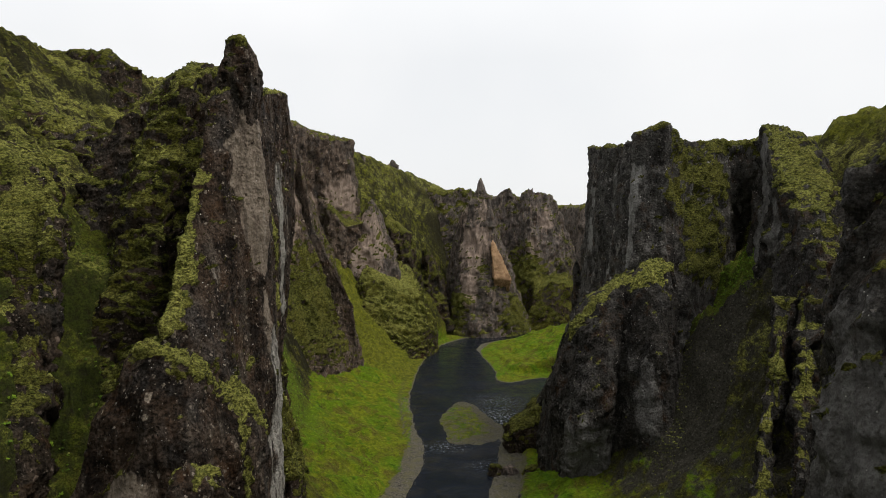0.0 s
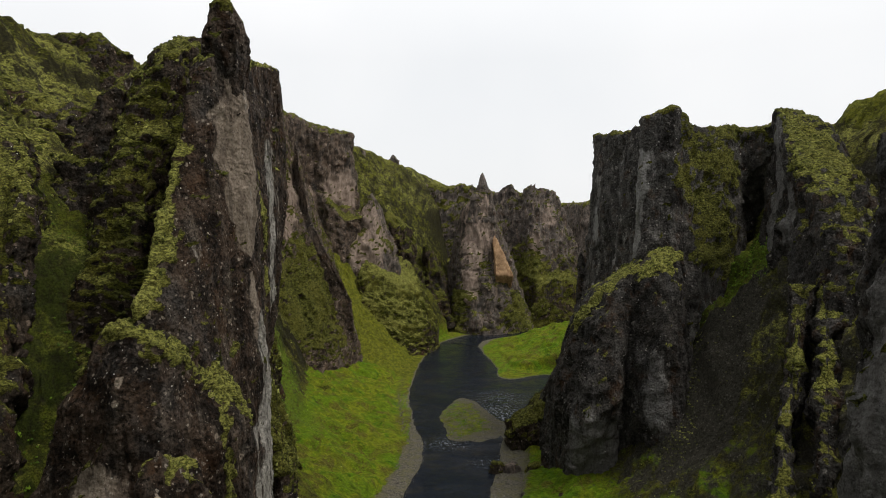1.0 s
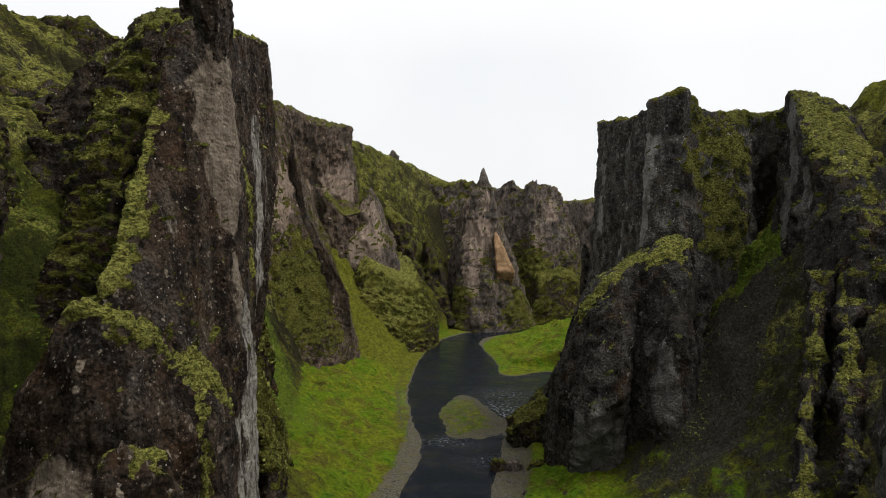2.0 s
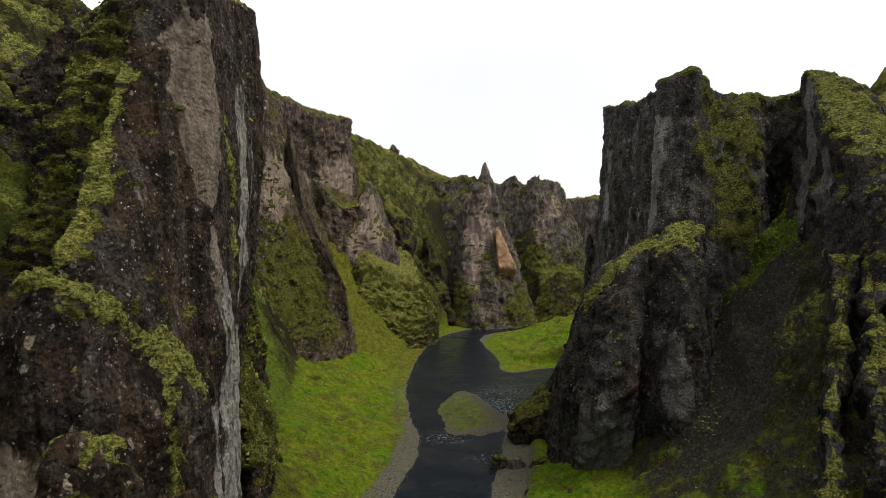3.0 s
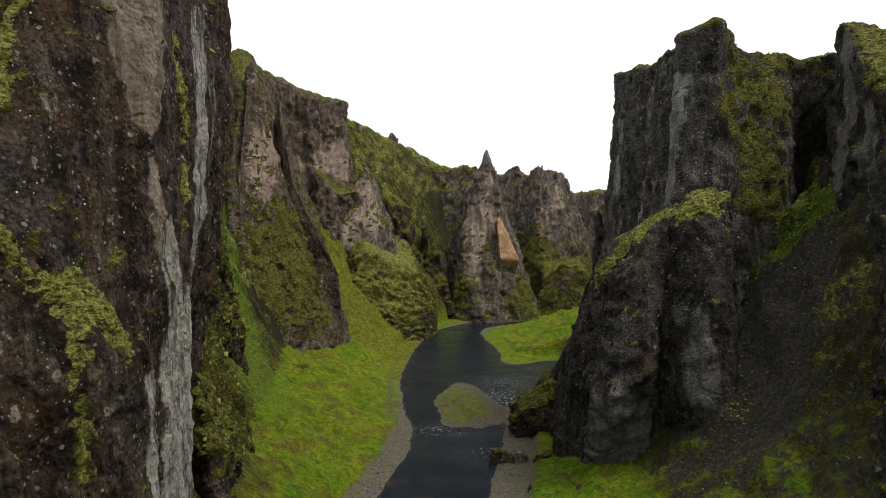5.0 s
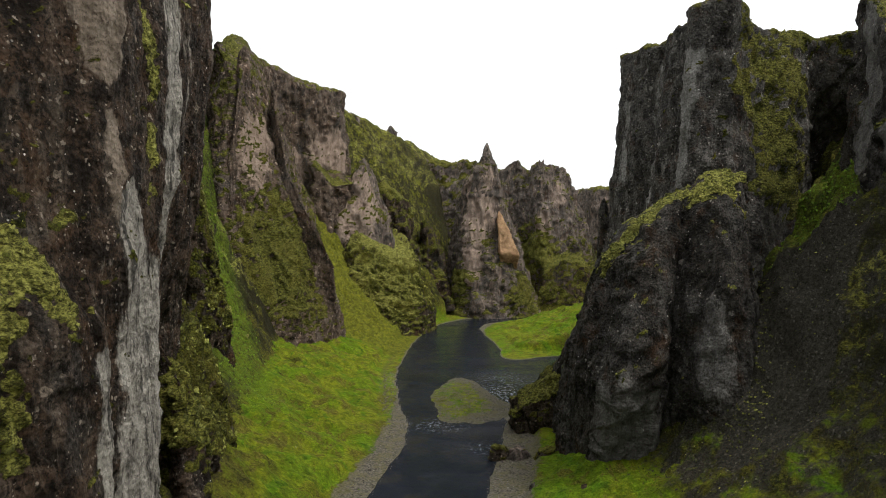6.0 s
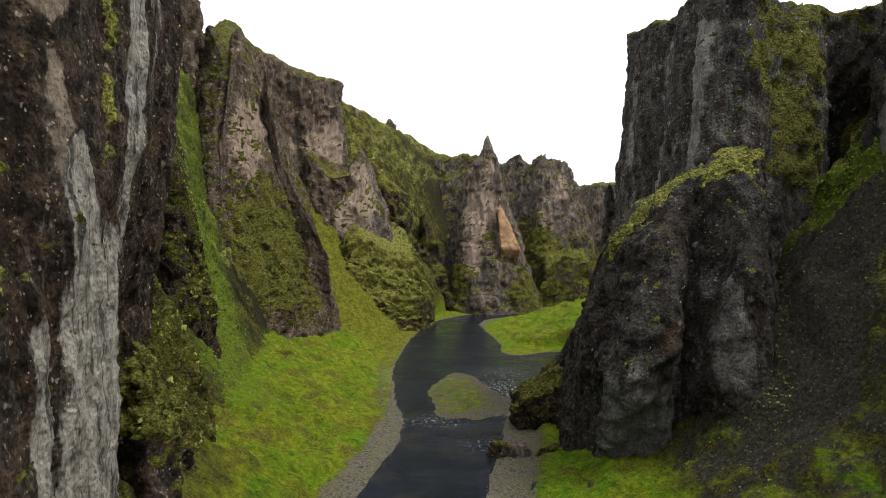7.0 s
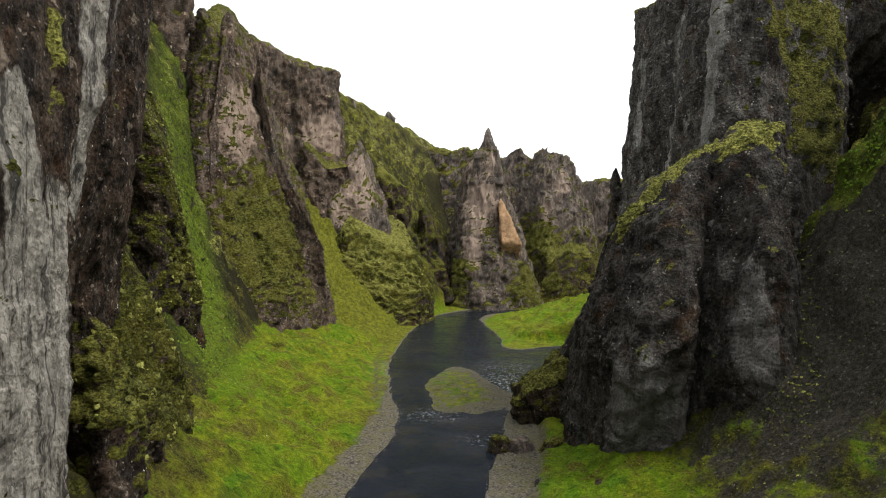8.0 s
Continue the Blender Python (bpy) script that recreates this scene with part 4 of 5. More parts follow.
rock("rock_bluff", "mossy spur running down from the foot of the spire", ROCK_MOSSY,
     [(-15.5, 88, -25, 99, 24), (-17, 101, -23.8, 106, 18), (-20.5, 114, -23, 112, 8.5), (-23, 119, -23.2, 115.5, 4.5), (-28, 120, -25, 113, 9), (-36, 108, -28.5, 105, 22), (-34, 92, -29, 98, 28)],
     -1, [(-28, 101, 28.5), (-25.6, 107, 19.5), (-23.8, 112, 10.5), (-23.2, 115, 5.5)], 0.3, 0.45, 0.3, 0.4, moss=[(-20, 100, 10, 12, 22, 22)], green=0.36, ledge=0.3, dry_lit=0.25, category="rock bluff", seed=6, slab=0.5)
rock("rock_outcrop", "low brown rock step with moss on its back", ROCK_BROWN,
     [(-15.5, 84, -18.5, 86.5, 18), (-16.2, 92, -18.6, 92, 13), (-17.5, 101, -19, 98, 7), (-22, 100, -21, 96, 9), (-25, 88, -22, 87, 20)], -1, [(-20.6, 87, 20.5), (-19.8, 92, 14.5), (-19.3, 98, 8)], 0.3, 0.7, 0.6, 0.5, moss=[(-19.5, 92, 14, 3.5, 9, 7)], green=0.1, category="rock outcrop", seed=6.5)
rock("rock_outcrop", "dark rock fin descending from the slope", ROCK_MOSSY,
     [(-28.7, 124, -29.5, 126, 18, -31, 127, 26), (-29.7, 135, -30.5, 133, 18, -31.6, 132, 26), (-39.5, 140, -36.5, 133, 43.5), (-42, 122, -37.4, 125.5, 44.5), (-30, 118, -32, 124, 36)], 0, [(-37, 128.5, 45.2), (-33, 129.5, 36.6), (-31.2, 130, 28)], 0.3, 0.5, 0.5, 0.4, moss=[(-30, 130, 28, 6, 9, 18)], green=0.3, dry_lit=0.3, category="rock outcrop", seed=7)
rock("rock_column", "dark brown column on the canyon rim", ROCK_MID,
     [(-58, 182, -58, 184, 83), (-52, 190, -55, 189, 83), (-58, 198, -58, 196, 84), (-70, 198, -66, 194, 85), (-70, 182, -65, 186, 85)], 44, None, 0.6, 0.8, 0.8, category="rock column", seed=8)
rock("rock_buttress", "large mossy buttress with a pale scar", ROCK_MID,
     [(-42, 158, -45.3, 172, 40, -47.2, 186, 65.5), (-36, 163, -40.5, 177, 36, -45.5, 191, 66.5), (-27, 184, -34.5, 189, 32, -44.5, 197, 66), (-22.3, 197, -31, 200.5, 30, -43, 204, 57), (-26, 209, -36, 212, 40, -47, 214, 68),
      (-42, 228, -48, 228, 55, -54, 226, 80), (-66, 226, -63, 224, 55, -61, 222, 84), (-66, 186, -58, 190, 55, -54, 195, 75)],
     2, [(-47.5, 191, 68), (-50, 200, 74.5), (-57, 217, 84)], 0.4, 0.6, 0.7, 0.6, pale=[(-42.5, 184, 47, 4.5, 8, 15), (-39.5, 190, 55, 5, 6, 9)], moss=[(-34, 184, 24, 15, 22, 18)], green=0.1, dry_lit=0.3, ledge=0.35, category="rock buttress", seed=9, blend=0.9)
ridge("thin grey fin standing before the scar", ROCK_MID, [(-46, 190, 71), (-44.8, 182, 60), (-44.2, 177, 49), (-43, 172, 37)], 1.3, 8, 0.5, 0.5, 0.4, name="rock_fin", category="rock fin", seed=9.3, blend=0.8, slab=0.6)
ridge("curved dark fin sweeping down to the meadow", ROCK_MID, [(-41.5, 197, 67), (-38.6, 192.5, 57), (-36.5, 193, 45), (-31, 194.5, 33), (-25.5, 196, 22)], 1.1, 2, 0.45, 0.5, 0.3, name="rock_fin", category="rock fin", seed=9.6, blend=0.8, slab=0.6)
rock("rock_pinnacle", "small dark rock pinnacle on the buttress crest", ROCK_MID,
     [(-48.2, 188, -46.8, 189.6, 71.6), (-45, 188, -45.4, 189.6, 71.8), (-45, 192.5, -45.4, 191.4, 71.6), (-48.4, 193, -46.8, 191.6, 71.2)], 62, [(-46.1, 190.4, 73.4)], 0.25, 0.4, 0.2, 0.2, category="rock pinnacle", seed=44, blend=0.5, slab=0.5, green=-0.1)
rock("cliff", "flat-topped reddish brown cliff block", ROCK_MID,
     [(-60, 228, -58, 238, 83.5), (-51, 244, -51.5, 248, 81), (-49, 252, -48, 253.5, 78.5), (-42, 253, -43, 255, 77.5), (-33, 260, -35, 263, 79), (-33, 278, -36, 273, 79), (-64, 278, -58, 272, 84), (-72, 232, -66, 242, 86)],
     14, [(-60, 250, 85), (-42, 266, 80)], 0.58, 0.55, 0.9, 0.4, pale=[(-38, 258, 55, 12, 10, 13), (-50, 252, 50, 6, 8, 9)], category="cliff", seed=10, blend=1.2)
rock("rock_fin", "thin curved rock blade below the cliff", ROCK_MID,
     [(-45, 240, -43, 251, 53), (-38, 244, -36.5, 249, 44.5), (-33, 250, -32, 255, 46), (-28, 262, -30, 260, 48), (-44, 262, -42, 258, 54)], 14, [(-42.5, 253, 54), (-36, 249.5, 45.5), (-30.5, 255, 47)], 0.5, 0.6, 0.7, 0.3, category="rock fin", seed=10.5, blend=1.2)
rock("rock_tooth", "pale pink rock tooth on the mossy slope", ROCK_FAR,
     [(-37, 246, -35, 250, 33, -31.5, 258, 46), (-21, 246, -23.8, 250.5, 33, -27.2, 261, 54.5), (-13, 256, -18, 258, 36, -25, 265, 51), (-17, 277, -22, 274, 36, -26, 272, 51), (-38, 277, -36, 274, 36, -34, 270, 48)], 10,
     [(-27.4, 263, 56.8), (-28, 270, 53)], 0.5, 0.6, 0.6, 0.4, pale=[(-28.5, 253, 40, 9, 14, 19)], category="rock tooth", seed=11, blend=1.4)
rock("rock_bluff", "mossy bluff sloping down to the river", ROCK_MOSSY,
     [((-30, 228, -1), (-29, 232, 12), (-27, 240, 22)), ((-14, 229, -1), (-16, 234, 9), (-17.5, 242, 18.5)), ((-7, 237, -1), (-8, 241, 9), (-12, 246, 18.5)), ((-3.5, 249, -1), (-4.5, 251, 9), (-9.5, 254, 19.5)),
      ((-2.5, 264, -1), (-4, 263, 10), (-9, 262, 22)), ((-12, 283, -1), (-13, 277, 16), (-14, 270, 30)), ((-34, 268, -1), (-31, 266, 22), (-27, 262, 38)), ((-38, 240, -1), (-35, 243, 16), (-30, 248, 29))],
     -1, [(-26, 250, 30.5), (-18, 252, 26), (-12.5, 256, 24)], 0.45, 0.6, 0.3, 0.6, moss=[(-14, 248, 14, 20, 30, 20)], green=0.22, dry_lit=0.75, ledge=0.5, slab=0.6, category="rock bluff", seed=12)
rock("rock_outcrop", "dark mossy ledges on the far slope", ROCK_MOSSY,
     [(-27, 274, -24, 282, 44), (-14, 276, -16, 283, 42), (-9, 288, -14, 290, 42), (-18, 298, -20, 294, 48), (-30, 292, -26, 290, 50)], 14, [(-24, 288, 51), (-16, 287, 44)], 0.6, 1.1, 0.9, 0.8, green=0.25, ledge=0.4, category="rock outcrop", seed=40)
rock("rock_outcrop", "low dark crag above the river bend", ROCK_MOSSY,
     [(-10, 284, -8, 293, 26), (2, 288, -2, 294, 22), (3, 304, -2, 302, 28), (-12, 308, -10, 302, 36)], 2, [(-8, 298, 37), (-3, 297, 27)], 0.6, 1.1, 0.8, 0.8, green=0.2, ledge=0.4, category="rock outcrop", seed=41)
rock("rock_outcrop", "rounded rock knob on the skyline", ROCK_FAR,
     [(-30, 330, -28.5, 334, 76.5), (-21, 330, -23, 334, 76.5), (-20, 342, -23, 340, 76.5), (-31, 342, -28, 340, 76.5)], 60, [(-26, 336, 79.3)], 0.7, 0.9, 0.5, 0.6, green=-0.1, category="rock outcrop", seed=42)
rock("rock_outcrop", "small dark rock knob on the rim", ROCK_FAR,
     [(-42, 300, -40, 304, 77), (-34, 300, -36, 304, 77), (-35, 310, -37, 308, 77), (-42, 310, -40, 308, 77)], 60, [(-38.5, 306, 79.3)], 0.7, 0.9, 0.5, 0.6, green=0.0, category="rock outcrop", seed=43)
# Head of the valley
far_spire = rock("rock_spire", "far pinkish spire with an orange scar", ROCK_FAR,
     [(1, 291, 6.8, 299, 33, 8.5, 302, 53), (9, 285, 10, 297, 33, 11.5, 301, 56), (18, 284, 17, 297, 33, 16.5, 301, 57), (30, 290, 21.5, 300, 33, 20, 303, 53), (39, 306, 26, 307, 34, 21, 308, 50), (36, 332, 24, 326, 40, 20, 325, 52), (-2, 332, 4, 326, 42, 8, 320, 53)],
     -1, [(15.5, 304, 59), (13, 316, 56)], 0.5, 0.8, 1.1, 0.8, pale=[(12.5, 298, 44, 8, 12, 24), (10, 292, 20, 5, 8, 11)], moss=[(3, 294, 8, 9, 14, 16), (29, 298, 6, 9, 16, 13)], category="rock spire", seed=13, blend=1.4)
rock("spire_head", "", ROCK_FAR, [(8.5, 299, 11.2, 301, 57, 14.4, 303, 64.5), (21, 299, 19.6, 301, 57, 16.9, 303, 64.5), (22, 309, 19.6, 307, 56, 17, 305, 63.5), (8, 310, 11, 307, 56, 14.2, 305, 62.5)], 46, [(15.7, 304, 67.8)], 0.4, 0.5, 0.5, 0.2, seed=13.5, blend=0.8, parent=far_spire, slab=0.6)
rock("scar", "freshly broken orange scar", ROCK_ORANGE, [(18.4, 297, 20.6, 291.6, 24, 19.6, 295, 38), (27, 299, 28.4, 294.4, 23.5, 20.8, 295.4, 39), (27, 306, 27, 304, 24, 22.4, 302, 37), (19, 306, 20, 304, 24, 20, 303, 37)], 17, [(20.2, 296.5, 40.5)], 0.4, 0.25, 0.2, 0.1, seed=13.8, blend=0.5, parent=far_spire, slab=0.4, green=-0.9, ledge=0)
rock("cliff", "jagged dark cliff behind the far spire", ROCK_FAR,
     [(-12, 336, -10, 350, 66), (2, 334, 2, 350, 63), (8, 334, 8, 351, 67), (16, 334, 17, 352, 63), (26, 345, 25, 358, 62), (20, 385, 18, 380, 64), (-14, 385, -12, 380, 68)], 10, None, 0.7, 1.0, 0.8, 1.2, green=0.2, category="cliff", seed=14)
rock("cliff", "far brown cliff with two blunt teeth", ROCK_FAR,
     [(17, 340, 22, 352, 61), (30, 332, 31, 350, 66), (36, 326, 37, 346, 60), (40, 322, 41, 342, 66), (48, 322, 46, 343, 64), (60, 328, 54, 346, 62), (70, 344, 66, 348, 32, 59, 354, 50), (64, 378, 56, 372, 58), (24, 385, 28, 372, 62)],
     -1, None, 0.6, 0.9, 1.3, 1.0, pale=[(42.5, 330, 38, 5, 9, 12), (50, 335, 52, 6, 9, 11), (33, 335, 46, 4, 9, 10)], moss=[(36, 332, 18, 16, 18, 24), (60, 336, 14, 14, 18, 20)], category="cliff", seed=15, blend=1.4)
rock("rock_bluff", "dark rounded bluff with scrubby moss", ROCK_MOSSY,
     [(34, 302, 40, 310, 15), (48, 304, 48, 312, 22), (64, 312, 58, 318, 19), (64, 330, 58, 328, 24), (36, 330, 42, 326, 22)], -1, None, 0.6, 0.8, 0.3, green=0.3, ledge=0.25, slab=0.5, category="rock bluff", seed=16)
rock("cliff", "distant layered cliff under the plateau", ROCK_FAR,
     [(80, 430, 84, 440, 60), (130, 420, 128, 432, 62), (180, 430, 176, 440, 64), (180, 520, 176, 510, 66), (78, 520, 84, 510, 63)], 0, None, 2.0, 1.2, 1.0, category="cliff", seed=17)
# Right bank
rock("cliff", "tall dark fluted cliff wall with a deep cave under its rim", ROCK_CLIFF,
     [((28.4, 154, -1), (29.4, 153.5, 20), (30.7, 153, 40), (32, 152.6, 54), (32.6, 152.5, 60.7)), ((29, 145, -1), (30, 145, 20), (31.2, 145, 40), (32.4, 144.6, 54), (33.2, 144.5, 60)),
      ((33, 137, -1), (33.6, 137, 20), (34.2, 137.2, 40), (35, 137.4, 54), (35.6, 137.5, 59.1)), ((29.5, 130, -1), (30.6, 130, 20), (31.8, 130.5, 40), (33.2, 131, 54), (33.8, 131, 58.7)),
      ((33, 126, -1), (33.6, 126, 20), (34.4, 126, 40), (35, 126.4, 54), (35.4, 126.5, 59)), ((31, 118.5, -1), (31.8, 119.5, 20), (32.8, 121, 40), (33.8, 122.2, 54), (34.4, 122.5, 59.8)),
      ((38.3, 116, -1), (38.6, 117.5, 20), (39, 120, 40), (39.3, 121.4, 54), (39.8, 121.5, 60.8)), ((46, 120.5, -1), (45.4, 122.5, 20), (44.6, 125, 40), (43.6, 127.4, 54), (43.2, 128, 59.5)),
      ((55, 133, -1), (54.6, 133, 30), (54.4, 133.2, 44), (54.2, 133.8, 54), (53.6, 134.8, 60)), ((60, 146, -1), (60, 145, 38), (59.6, 143.5, 46), (58.2, 138.4, 52), (57.5, 136.6, 60.2)),
      ((72, 148, -1), (70, 147, 38), (67, 144.5, 46.5), (64, 138, 53), (63, 135.5, 60.5)), ((80, 150, -1), (78, 149, 30), (76, 146, 46), (73, 142, 56), (72, 140, 62)),
      ((76, 182, -1), (74, 180, 20), (72, 178, 40), (70, 177, 54), (68, 176, 63)), ((40, 182, -1), (40, 180, 20), (40.5, 178, 40), (41, 177, 54), (41, 176, 59))],
     -1, [(37.2, 124.4, 60.6), (39.8, 124.8, 61.2), (41, 134, 59), (44, 150, 59.5)], 0.46, 0.4, 0.6, 0.5, pale=[(34.6, 124.2, 53, 32.8, 123.8, 33, 3.2), (35.4, 136, 54, 33.8, 136, 36, 3.8), (33.6, 147, 52, 32.4, 147, 40, 2.2)],
     moss=[(41.5, 124, 57, 52.5, 133.5, 52, 5.5), (42, 123.5, 50, 51, 131.5, 40, 5.5), (45, 124, 38, 52, 131.5, 34, 5), (48, 133, 59, 63, 136, 59, 3)], dry_lit=0.35, category="cliff", seed=18, blend=0.7, green=-0.04, slab=0.7)
rock("rock_pinnacle", "little rock tooth standing off the cliff edge", ROCK_DARK,
     [(28.6, 151.5, 29.3, 153, 35.6), (30.6, 151.5, 30.1, 153, 35.2), (30.8, 156, 30.1, 154.4, 35), (28.4, 156, 29.3, 154.4, 35.2)], 24, [(29.6, 153.6, 37)], 0.3, 0.3, 0.2, 0.2, category="rock pinnacle", seed=45, blend=0.5, slab=0.4, green=-0.2)
rock("rock_buttress", "dark rounded buttress with a mossy shoulder", ROCK_DARK,
     [(17.5, 119, 17.8, 116, 14, 21, 117, 25), (19.5, 112, 20.8, 105, 13, 24.3, 112, 28.5), (25, 112, 25.6, 106, 16, 28.2, 112.6, 32.6), (27.3, 113, 27.8, 111, 20, 31.4, 115, 35.4), (31, 137, 33, 132, 28, 34, 128, 36), (17, 142, 21, 138, 14, 26, 132, 29)],
     -1.5, [(22, 119, 27.5), (25, 119.5, 31.3), (29.5, 119.5, 34.3), (33, 119, 36.3)], 0.3, 0.36, 0.4, 0.4, pale=[(22, 105.5, 7.5, 6.5, 7, 8.5)], moss=[(21.5, 117, 26.5, 26, 116, 31.5, 2.2), (26, 116, 31.5, 31, 115.5, 35.3, 2.4), (29, 120, 35, 33, 121, 37, 2.2)], faint=1.0, green=-0.3, tuft=1.0, dry_lit=0.7, category="rock buttress", seed=19, blend=1.6)
rock("rock_buttress", "dark rounded buttress capped with bright moss", ROCK_DARK,
     [(26.8, 111, 27.6, 110.5, 20, 29.6, 114.5, 33.5), (31.5, 102.7, 32.5, 106, 24, 33.5, 110.8, 34.3), (36, 104.7, 36.2, 108, 25, 36.3, 112.7, 36.3), (39.3, 112, 38.5, 113.5, 28, 38, 116.5, 37), (42, 126, 40, 125, 30, 39, 124, 38), (30, 126, 32, 125, 28, 33, 122, 36)],
     3, [(33.5, 113, 36), (35, 115, 37.6), (37, 120, 38.5)], 0.3, 0.36, 0.4, 0.4, pale=[(31, 104.5, 18, 2.6, 4, 10)], moss=[(30, 115, 34, 34.5, 112.5, 36.6, 2.2), (34.5, 112.5, 36.6, 37.6, 117, 38.6, 2.6), (36.6, 111.5, 36, 37.4, 110.5, 31, 1.4)], faint=0.9, green=-0.25, dry_lit=0.8, category="rock buttress", seed=20, blend=1.6)
rock("boulder", "mossy overhanging boulder at the water's edge", ROCK_MOSSY,
     [(13.2, 135, 11.7, 135, 3), (18, 131.5, 17.5, 131, 6.5), (24, 136, 23, 136, 9), (21, 147, 20, 144, 9), (13.5, 144, 13.5, 141, 4.5)], -1.5, [(19, 137, 9), (15, 138, 6)], 0.3, 0.6, 0.3, 0.5, green=0.22, category="boulder", seed=21)


def boulder(x, y, z, r, h, label, material, seed, turn=0.0):
    k = np.arange(6) * np.pi / 3 + turn
    plan = [(x + r * a * math.cos(t), y + r * b * math.sin(t), x + 0.6 * r * a * math.cos(t), y + 0.6 * r * b * math.sin(t), z + h * f) for t, a, b, f in zip(k, (1.2, 0.9, 1.1, 1, 1.2, 0.9), (0.9, 1, 0.8, 1, 0.9, 1), (0.8, 0.9, 0.7, 0.9, 0.8, 0.7))]
    ob = rock("boulder", label, material, plan, z - 0.6, [(x, y, z + h)], max(0.09, r / 12), 0.14 * r, 0.05, 0.05, category="boulder", seed=seed, blend=r * 0.5, slab=0.18 * r, green=0.15 if material is ROCK_MOSSY else -0.6)
    return tagged(ob, label, "boulder", group="boulders along the river and scree")


boulder(9.4, 123.2, 0, 1.6, 1.9, "round mossy boulder standing in the shallows", ROCK_MOSSY, 31)
boulder(12, 122.8, 0.2, 2.1, 1.9, "pale grey boulder on the river gravel", ROCK_FAR, 32, 0.4)
boulder(15.6, 121.6, 0.6, 1.8, 1.6, "mossy boulder beside the overhanging rock", ROCK_MOSSY, 33)
boulder(12.8, 110.5, 0.8, 0.7, 0.5, "small dark stone in the grass", ROCK_DARK, 34)
boulder(18.2, 106.6, 1.6, 1.3, 1.1, "dark stone at the foot of the scree", ROCK_DARK, 35)
boulder(31, 94, 5.6, 1.2, 1.5, "dark boulder lodged in the scree", ROCK_DARK, 36)
boulder(-17.2, 197, 2.2, 0.8, 0.5, "dark stone lying in the meadow", ROCK_DARK, 37)
boulder(-20.2, 197.5, 2.8, 0.6, 0.45, "dark stone lying in the meadow", ROCK_DARK, 38)
boulder(22, 300, 0.5, 4.5, 4.0, "low grey boulder at the far river bend", ROCK_BROWN, 39)
rock("rock_fin", "steep dark fin with a mossy crest", ROCK_DARK,
     [(51, 118, 52.5, 118, 35, 54.8, 118.5, 59.5), (48, 107, 51, 108, 36, 51.3, 108, 49.3), (44, 95, 48, 97, 32, 50.5, 97.5, 44.3), (43, 85, 46, 88, 26, 49.5, 91, 38), (53, 78, 54, 88, 30, 54, 92, 40), (72, 95, 66, 102, 40, 58, 104, 50), (76, 126, 70, 125, 48, 64, 125, 61), (56, 129, 56, 126, 38, 57, 123, 60.5)],
     4, [(57.5, 121, 61), (54.5, 113, 54.8), (52.6, 105, 49.4), (52.4, 97, 45.6), (51, 92, 39.6)], 0.45, 0.6, 0.6, 0.4, pale=[(53.6, 118, 57, 51.6, 116, 40, 3.0), (50.6, 108, 46, 49.6, 106, 32, 2.4)], moss=[(56.8, 109, 53, 3.2, 15, 8)], dry_lit=0.5, category="rock fin", seed=22, blend=1.2)
ridge("dark rock rib with moss cushions along its crest", ROCK_DARK, [(46.5, 94, 34), (45, 92.5, 31.3), (41, 86, 25), (37, 80, 19.5), (33.5, 73.5, 13.5)], 1.5, 2, 0.3, 0.8, 0.6, green=0.0, dry_lit=0.6, category="rock rib", seed=23, blend=1.0, ledge=0.7)
ridge("narrow dark rib with bright moss on its back", ROCK_DARK, [(50.5, 96, 38.5), (48, 92, 33), (43.5, 83.5, 25), (38.5, 74, 16.5)], 1.4, 4, 0.3, 0.8, 0.6, green=0.0, dry_lit=0.6, category="rock rib", seed=25, blend=1.0, ledge=0.7)
rock("rock_pillar", "grey rock pillar with a knobbly dark top", ROCK_DARK,
     [(26.3, 50, 28.5, 51.5, 33, 31.3, 54, 46.5), (30, 42, 31, 46, 33, 33, 50, 47.5), (54, 40, 48, 50, 51), (60, 70, 50, 62, 52), (34, 66, 35, 60, 46.5)], 0, None, 0.4, 0.8, 0.7, 0.9, pale=[(30, 49, 22, 5, 9, 20)], category="rock pillar", seed=24)


# ---- moss, plants and stones ----
for ob in [o for o in scene.objects if o.parent is None and o.type == "MESH" and o.get("category", "").split()[0] in ("rock", "cliff")]:
    c, n, a = face_table(ob)
    dist = np.clip(np.median(c[:, 1]), 55, 330)
    if dist > 262:
        continue
    if dist < 135:
        cushions(ob, 9.0, 2600, 0.05, (0.06, 0.15 + dist / 800), len(ob["label"]), "moss", 0.6, 1.3)
    else:
        cushions(ob, 2.5, 2500, 0.15, (0.06, 0.1 + dist / 1100), len(ob["label"]), "moss", 0.5, 1.2)


def scatter_on_ground(name, label, category, spots, sizes, material, flat, segments, rings, wobble, seed, tilt=0.2, sink=0.25, tier=0.0):
    spots, lean = spots[:, :3], spots[:, 3:]
    z = spots[:, 2]
    up = np.random.RandomState(seed).normal(size=(len(z), 3)) * tilt + np.array([0, 0, 0.45]) + 0.75 * lean
    ob = new(name, clump_mesh(name, spots, up, sizes, material, flat, segments, rings, wobble, seed, sink, tier))
    return tagged(ob, label, category, kind="stuff")


gc, gn, ga = face_table(bpy.data.objects["ground"])
gap_at = stream_gap(gc[:, 0], gc[:, 1])


def pick(weight, count, seed):
    rng = np.random.RandomState(seed)
    i = rng.choice(len(gc), count, p=weight / weight.sum())
    return np.hstack([gc[i] + rng.uniform(-0.3, 0.3, (count, 3)) * np.array([1, 1, 0.1]), gn[i]])


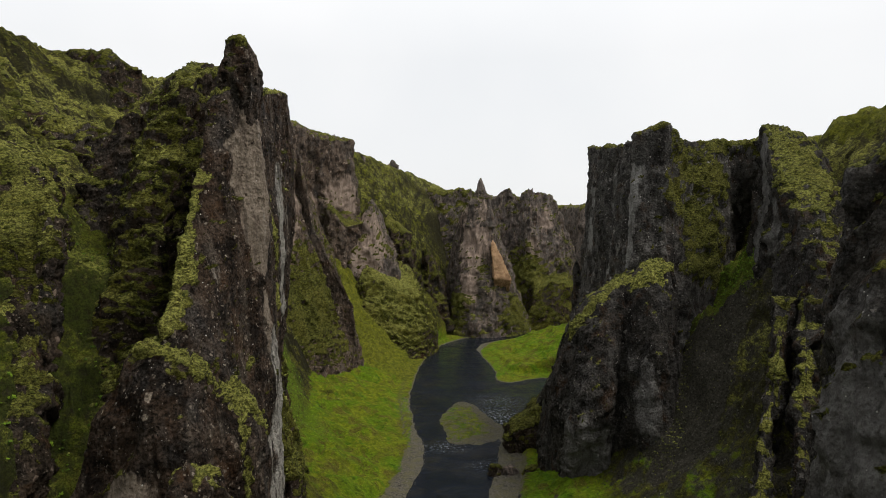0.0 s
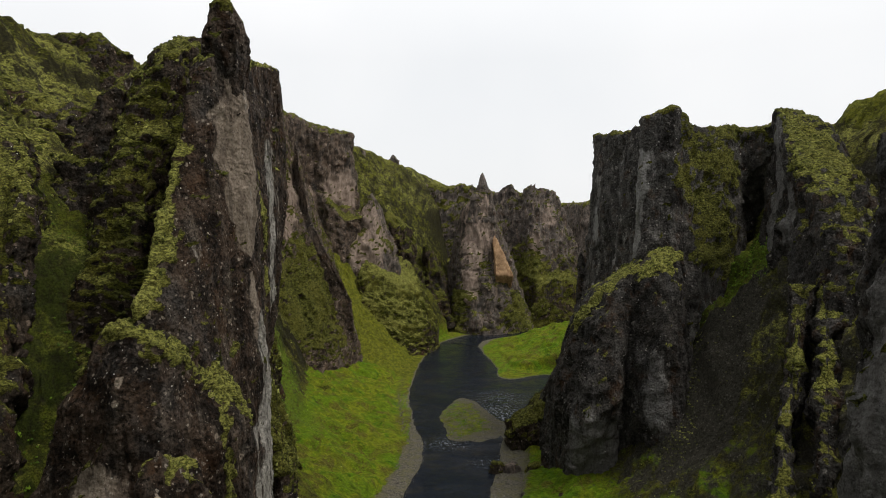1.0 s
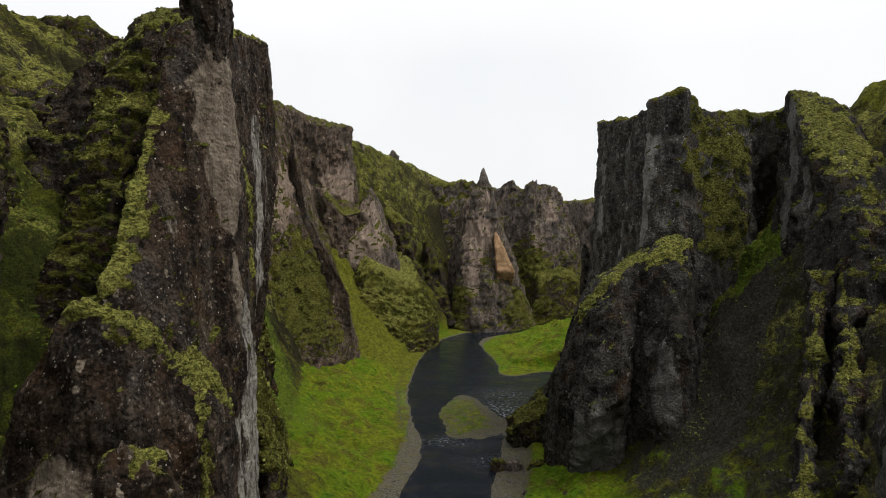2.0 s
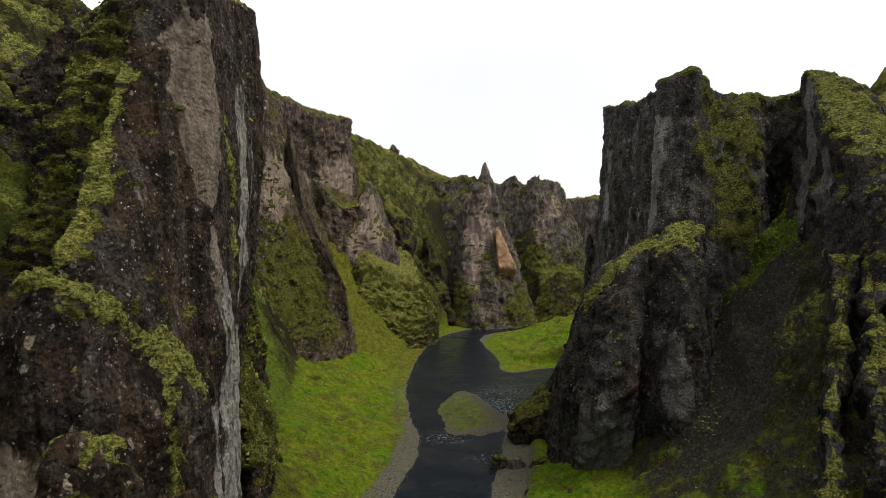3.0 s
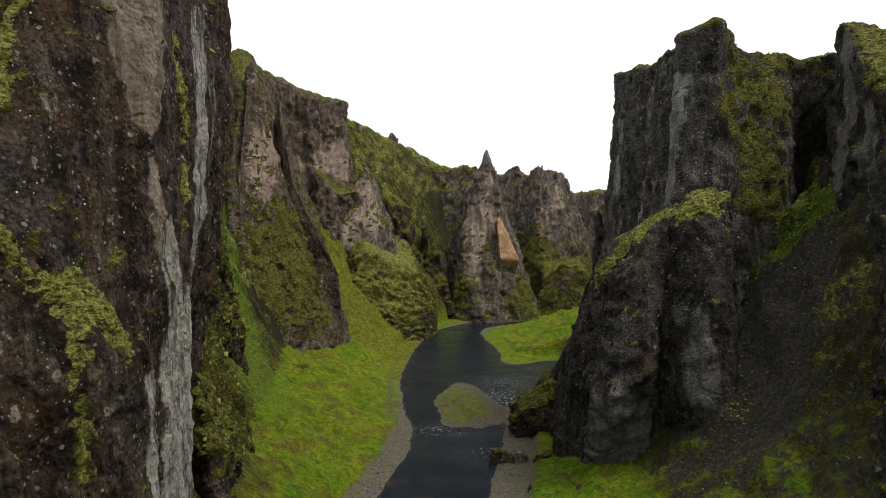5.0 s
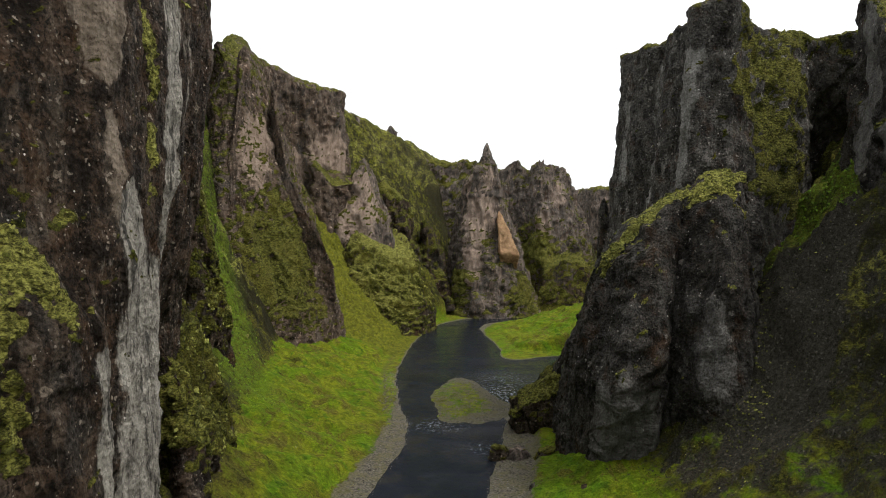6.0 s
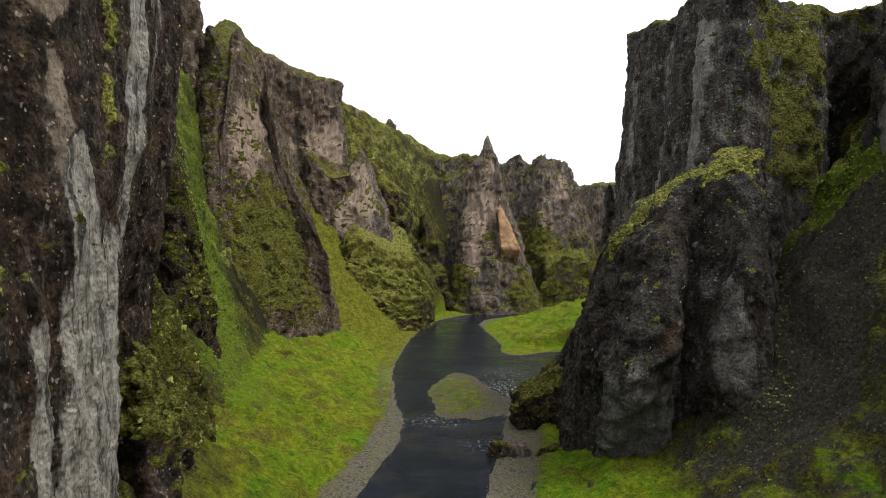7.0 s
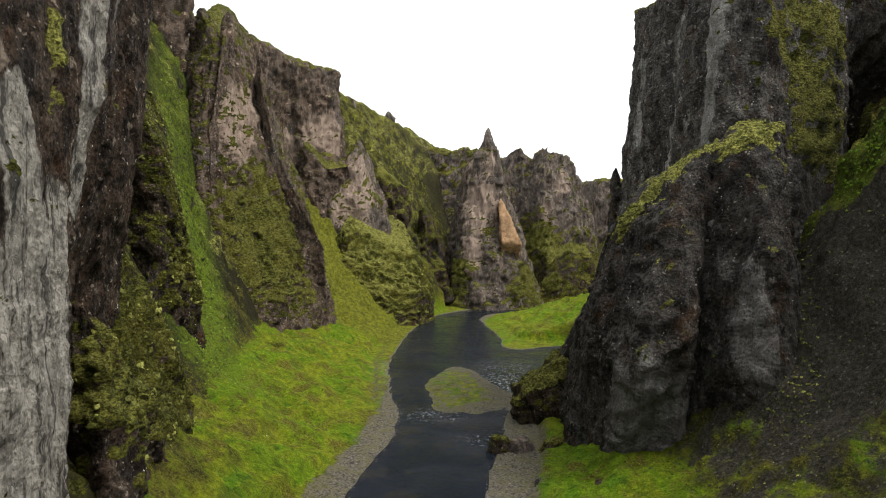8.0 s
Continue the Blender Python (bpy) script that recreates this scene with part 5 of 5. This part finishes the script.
near = smooth(320, 60, gc[:, 1]) * smooth(30, 50, gc[:, 1]) * ga
patchy = fractal(gc / 5, 3)
slope_w = near * smooth(0.88, 0.7, gn[:, 2]) * smooth(0.1, 0.3, gn[:, 2]) * smooth(9, 16, gc[:, 2]) * smooth(-0.25, 0.15, patchy) * (np.abs(gc[:, 0]) < 110) * ((gc[:, 0] < 0) | (gc[:, 2] > 30))
rs = np.random.RandomState(5)
scatter_on_ground("moss_cushions", "yellow-green moss cushions over the steep slopes", "moss", pick(slope_w, 5000, 21), 0.08 + 0.34 * rs.rand(5000) ** 2, CUSHION, 0.6, 6, 2, 0.3, 22, tier=1.3)
bank_w = slope_w * smooth(-37, -44, gc[:, 0]) * smooth(125, 100, gc[:, 1])
scatter_on_ground("moss_cushions", "pale green moss tussocks on the near slope", "moss", pick(bank_w, 8000, 25), 0.08 + 0.36 * rs.rand(8000) ** 2, CUSHION, 0.6, 6, 2, 0.3, 26, tier=1.3)
gravel_w = ga * smooth(5.0, 0.5, gap_at) * (gap_at > -0.3) * (gc[:, 1] > 95) * (gc[:, 1] < 180)
scatter_on_ground("pebbles", "grey river pebbles on the gravel bank", "gravel", pick(gravel_w, 5000, 31), rs.uniform(0.05, 0.17, 5000) , PEBBLE, 0.6, 5, 2, 0.25, 32)
bar_w = ga * (gap_at < -0.3) * (gc[:, 2] > 0.03) * (gc[:, 1] < 180)
scatter_on_ground("pebbles", "small grey pebbles on the river bar", "gravel", pick(bar_w, 2200, 33), 0.04 + 0.14 * rs.rand(2200) ** 2, PEBBLE, 0.6, 5, 2, 0.25, 34)
scree_w = ga * smooth(20, 25, gc[:, 0]) * smooth(60, 45, gc[:, 0]) * smooth(125, 110, gc[:, 1]) * smooth(70, 85, gc[:, 1])
scatter_on_ground("scree_stones", "small dark stones strewn over the scree", "scree", pick(scree_w, 3000, 41), rs.uniform(0.04, 0.15, 3000), SCREE, 0.7, 5, 2, 0.3, 42)
meadow_w = ga * smooth(4, 8, gap_at) * (gc[:, 0] < 0) * smooth(0.7, 0.85, gn[:, 2]) * smooth(95, 105, gc[:, 1]) * smooth(235, 215, gc[:, 1]) * smooth(-0.05, 0.3, patchy)
scatter_on_ground("broadleaf_plants", "low bright green broadleaf plants in the meadow", "plants", pick(meadow_w, 5000, 51), rs.uniform(0.05, 0.2, 5000), LEAF, 0.6, 5, 2, 0.5, 52)
tuft_w = scree_w * smooth(-0.1, 0.35, fractal(gc / 3.0 + 11, 3))
scatter_on_ground("moss_tufts", "dull green moss tufts among the scree stones", "moss", pick(tuft_w, 2500, 45), 0.03 + 0.12 * rs.rand(2500) ** 2, CUSHION, 0.5, 5, 2, 0.3, 46)
strip = np.hypot(gc[:, 0] - 35.5 - 0.42 * (gc[:, 1] - 107), 0.0)
strip_w = ga * smooth(3.0, 0.8, strip) * smooth(99, 102, gc[:, 1]) * smooth(128, 120, gc[:, 1])
scatter_on_ground("moss_tufts", "bright moss along the edge of the scree", "moss", pick(strip_w, 2500, 47), rs.uniform(0.05, 0.16, 2500), CUSHION, 0.5, 5, 2, 0.3, 48)
flower_w = meadow_w * smooth(0.1, 0.35, fractal(gc / 7 + 30, 2))
scatter_on_ground("white_flowers", "small white flower heads in the meadow", "flowers", pick(flower_w, 700, 61) + np.array([0, 0, 0.15, 0, 0, 0]), rs.uniform(0.05, 0.13, 700), plain_stone("white_petals", (0.35, 0.37, 0.3), (0.7, 0.7, 0.64)), 0.5, 5, 2, 0.3, 62)
hollow_w = ga * smooth(11, 4, np.hypot((gc[:, 0] - 53) * 0.9, (gc[:, 1] - 124) * 0.7)) * (gc[:, 2] > 22)
scatter_on_ground("broadleaf_plants", "dark green leafy plants under the cave", "plants", pick(hollow_w, 3000, 71), rs.uniform(0.08, 0.22, 3000), LEAF, 0.7, 5, 2, 0.6, 72)
gk = np.clip(((gc[:, 0] + 28) * -28 + (gc[:, 1] - 130) * 56) / (28 ** 2 + 56 ** 2), 0, 1)
gully_w = ga * (1 - 0.85 * smooth(0.3, 0.65, gk)) * smooth(6.0 + 5.0 * (1 - gk) ** 2, 1.5, np.hypot(gc[:, 0] + 28 + 28 * gk, gc[:, 1] - 130 - 56 * gk))
shade_w = ga * smooth(-25, -31, gc[:, 0]) * smooth(-46, -40, gc[:, 0]) * smooth(52, 60, gc[:, 1]) * smooth(100, 86, gc[:, 1]) * smooth(-0.2, 0.2, patchy)
scatter_on_ground("broadleaf_plants", "dark green low plants in the shaded ravine", "plants", pick(shade_w, 2000, 75), rs.uniform(0.06, 0.18, 2000), LEAF, 0.6, 5, 2, 0.5, 76)
scatter_on_ground("broadleaf_plants", "bright green leafy plants filling the gully", "plants", pick(gully_w, 3000, 73), rs.uniform(0.06, 0.17, 3000), LEAF, 0.6, 5, 2, 0.6, 74)
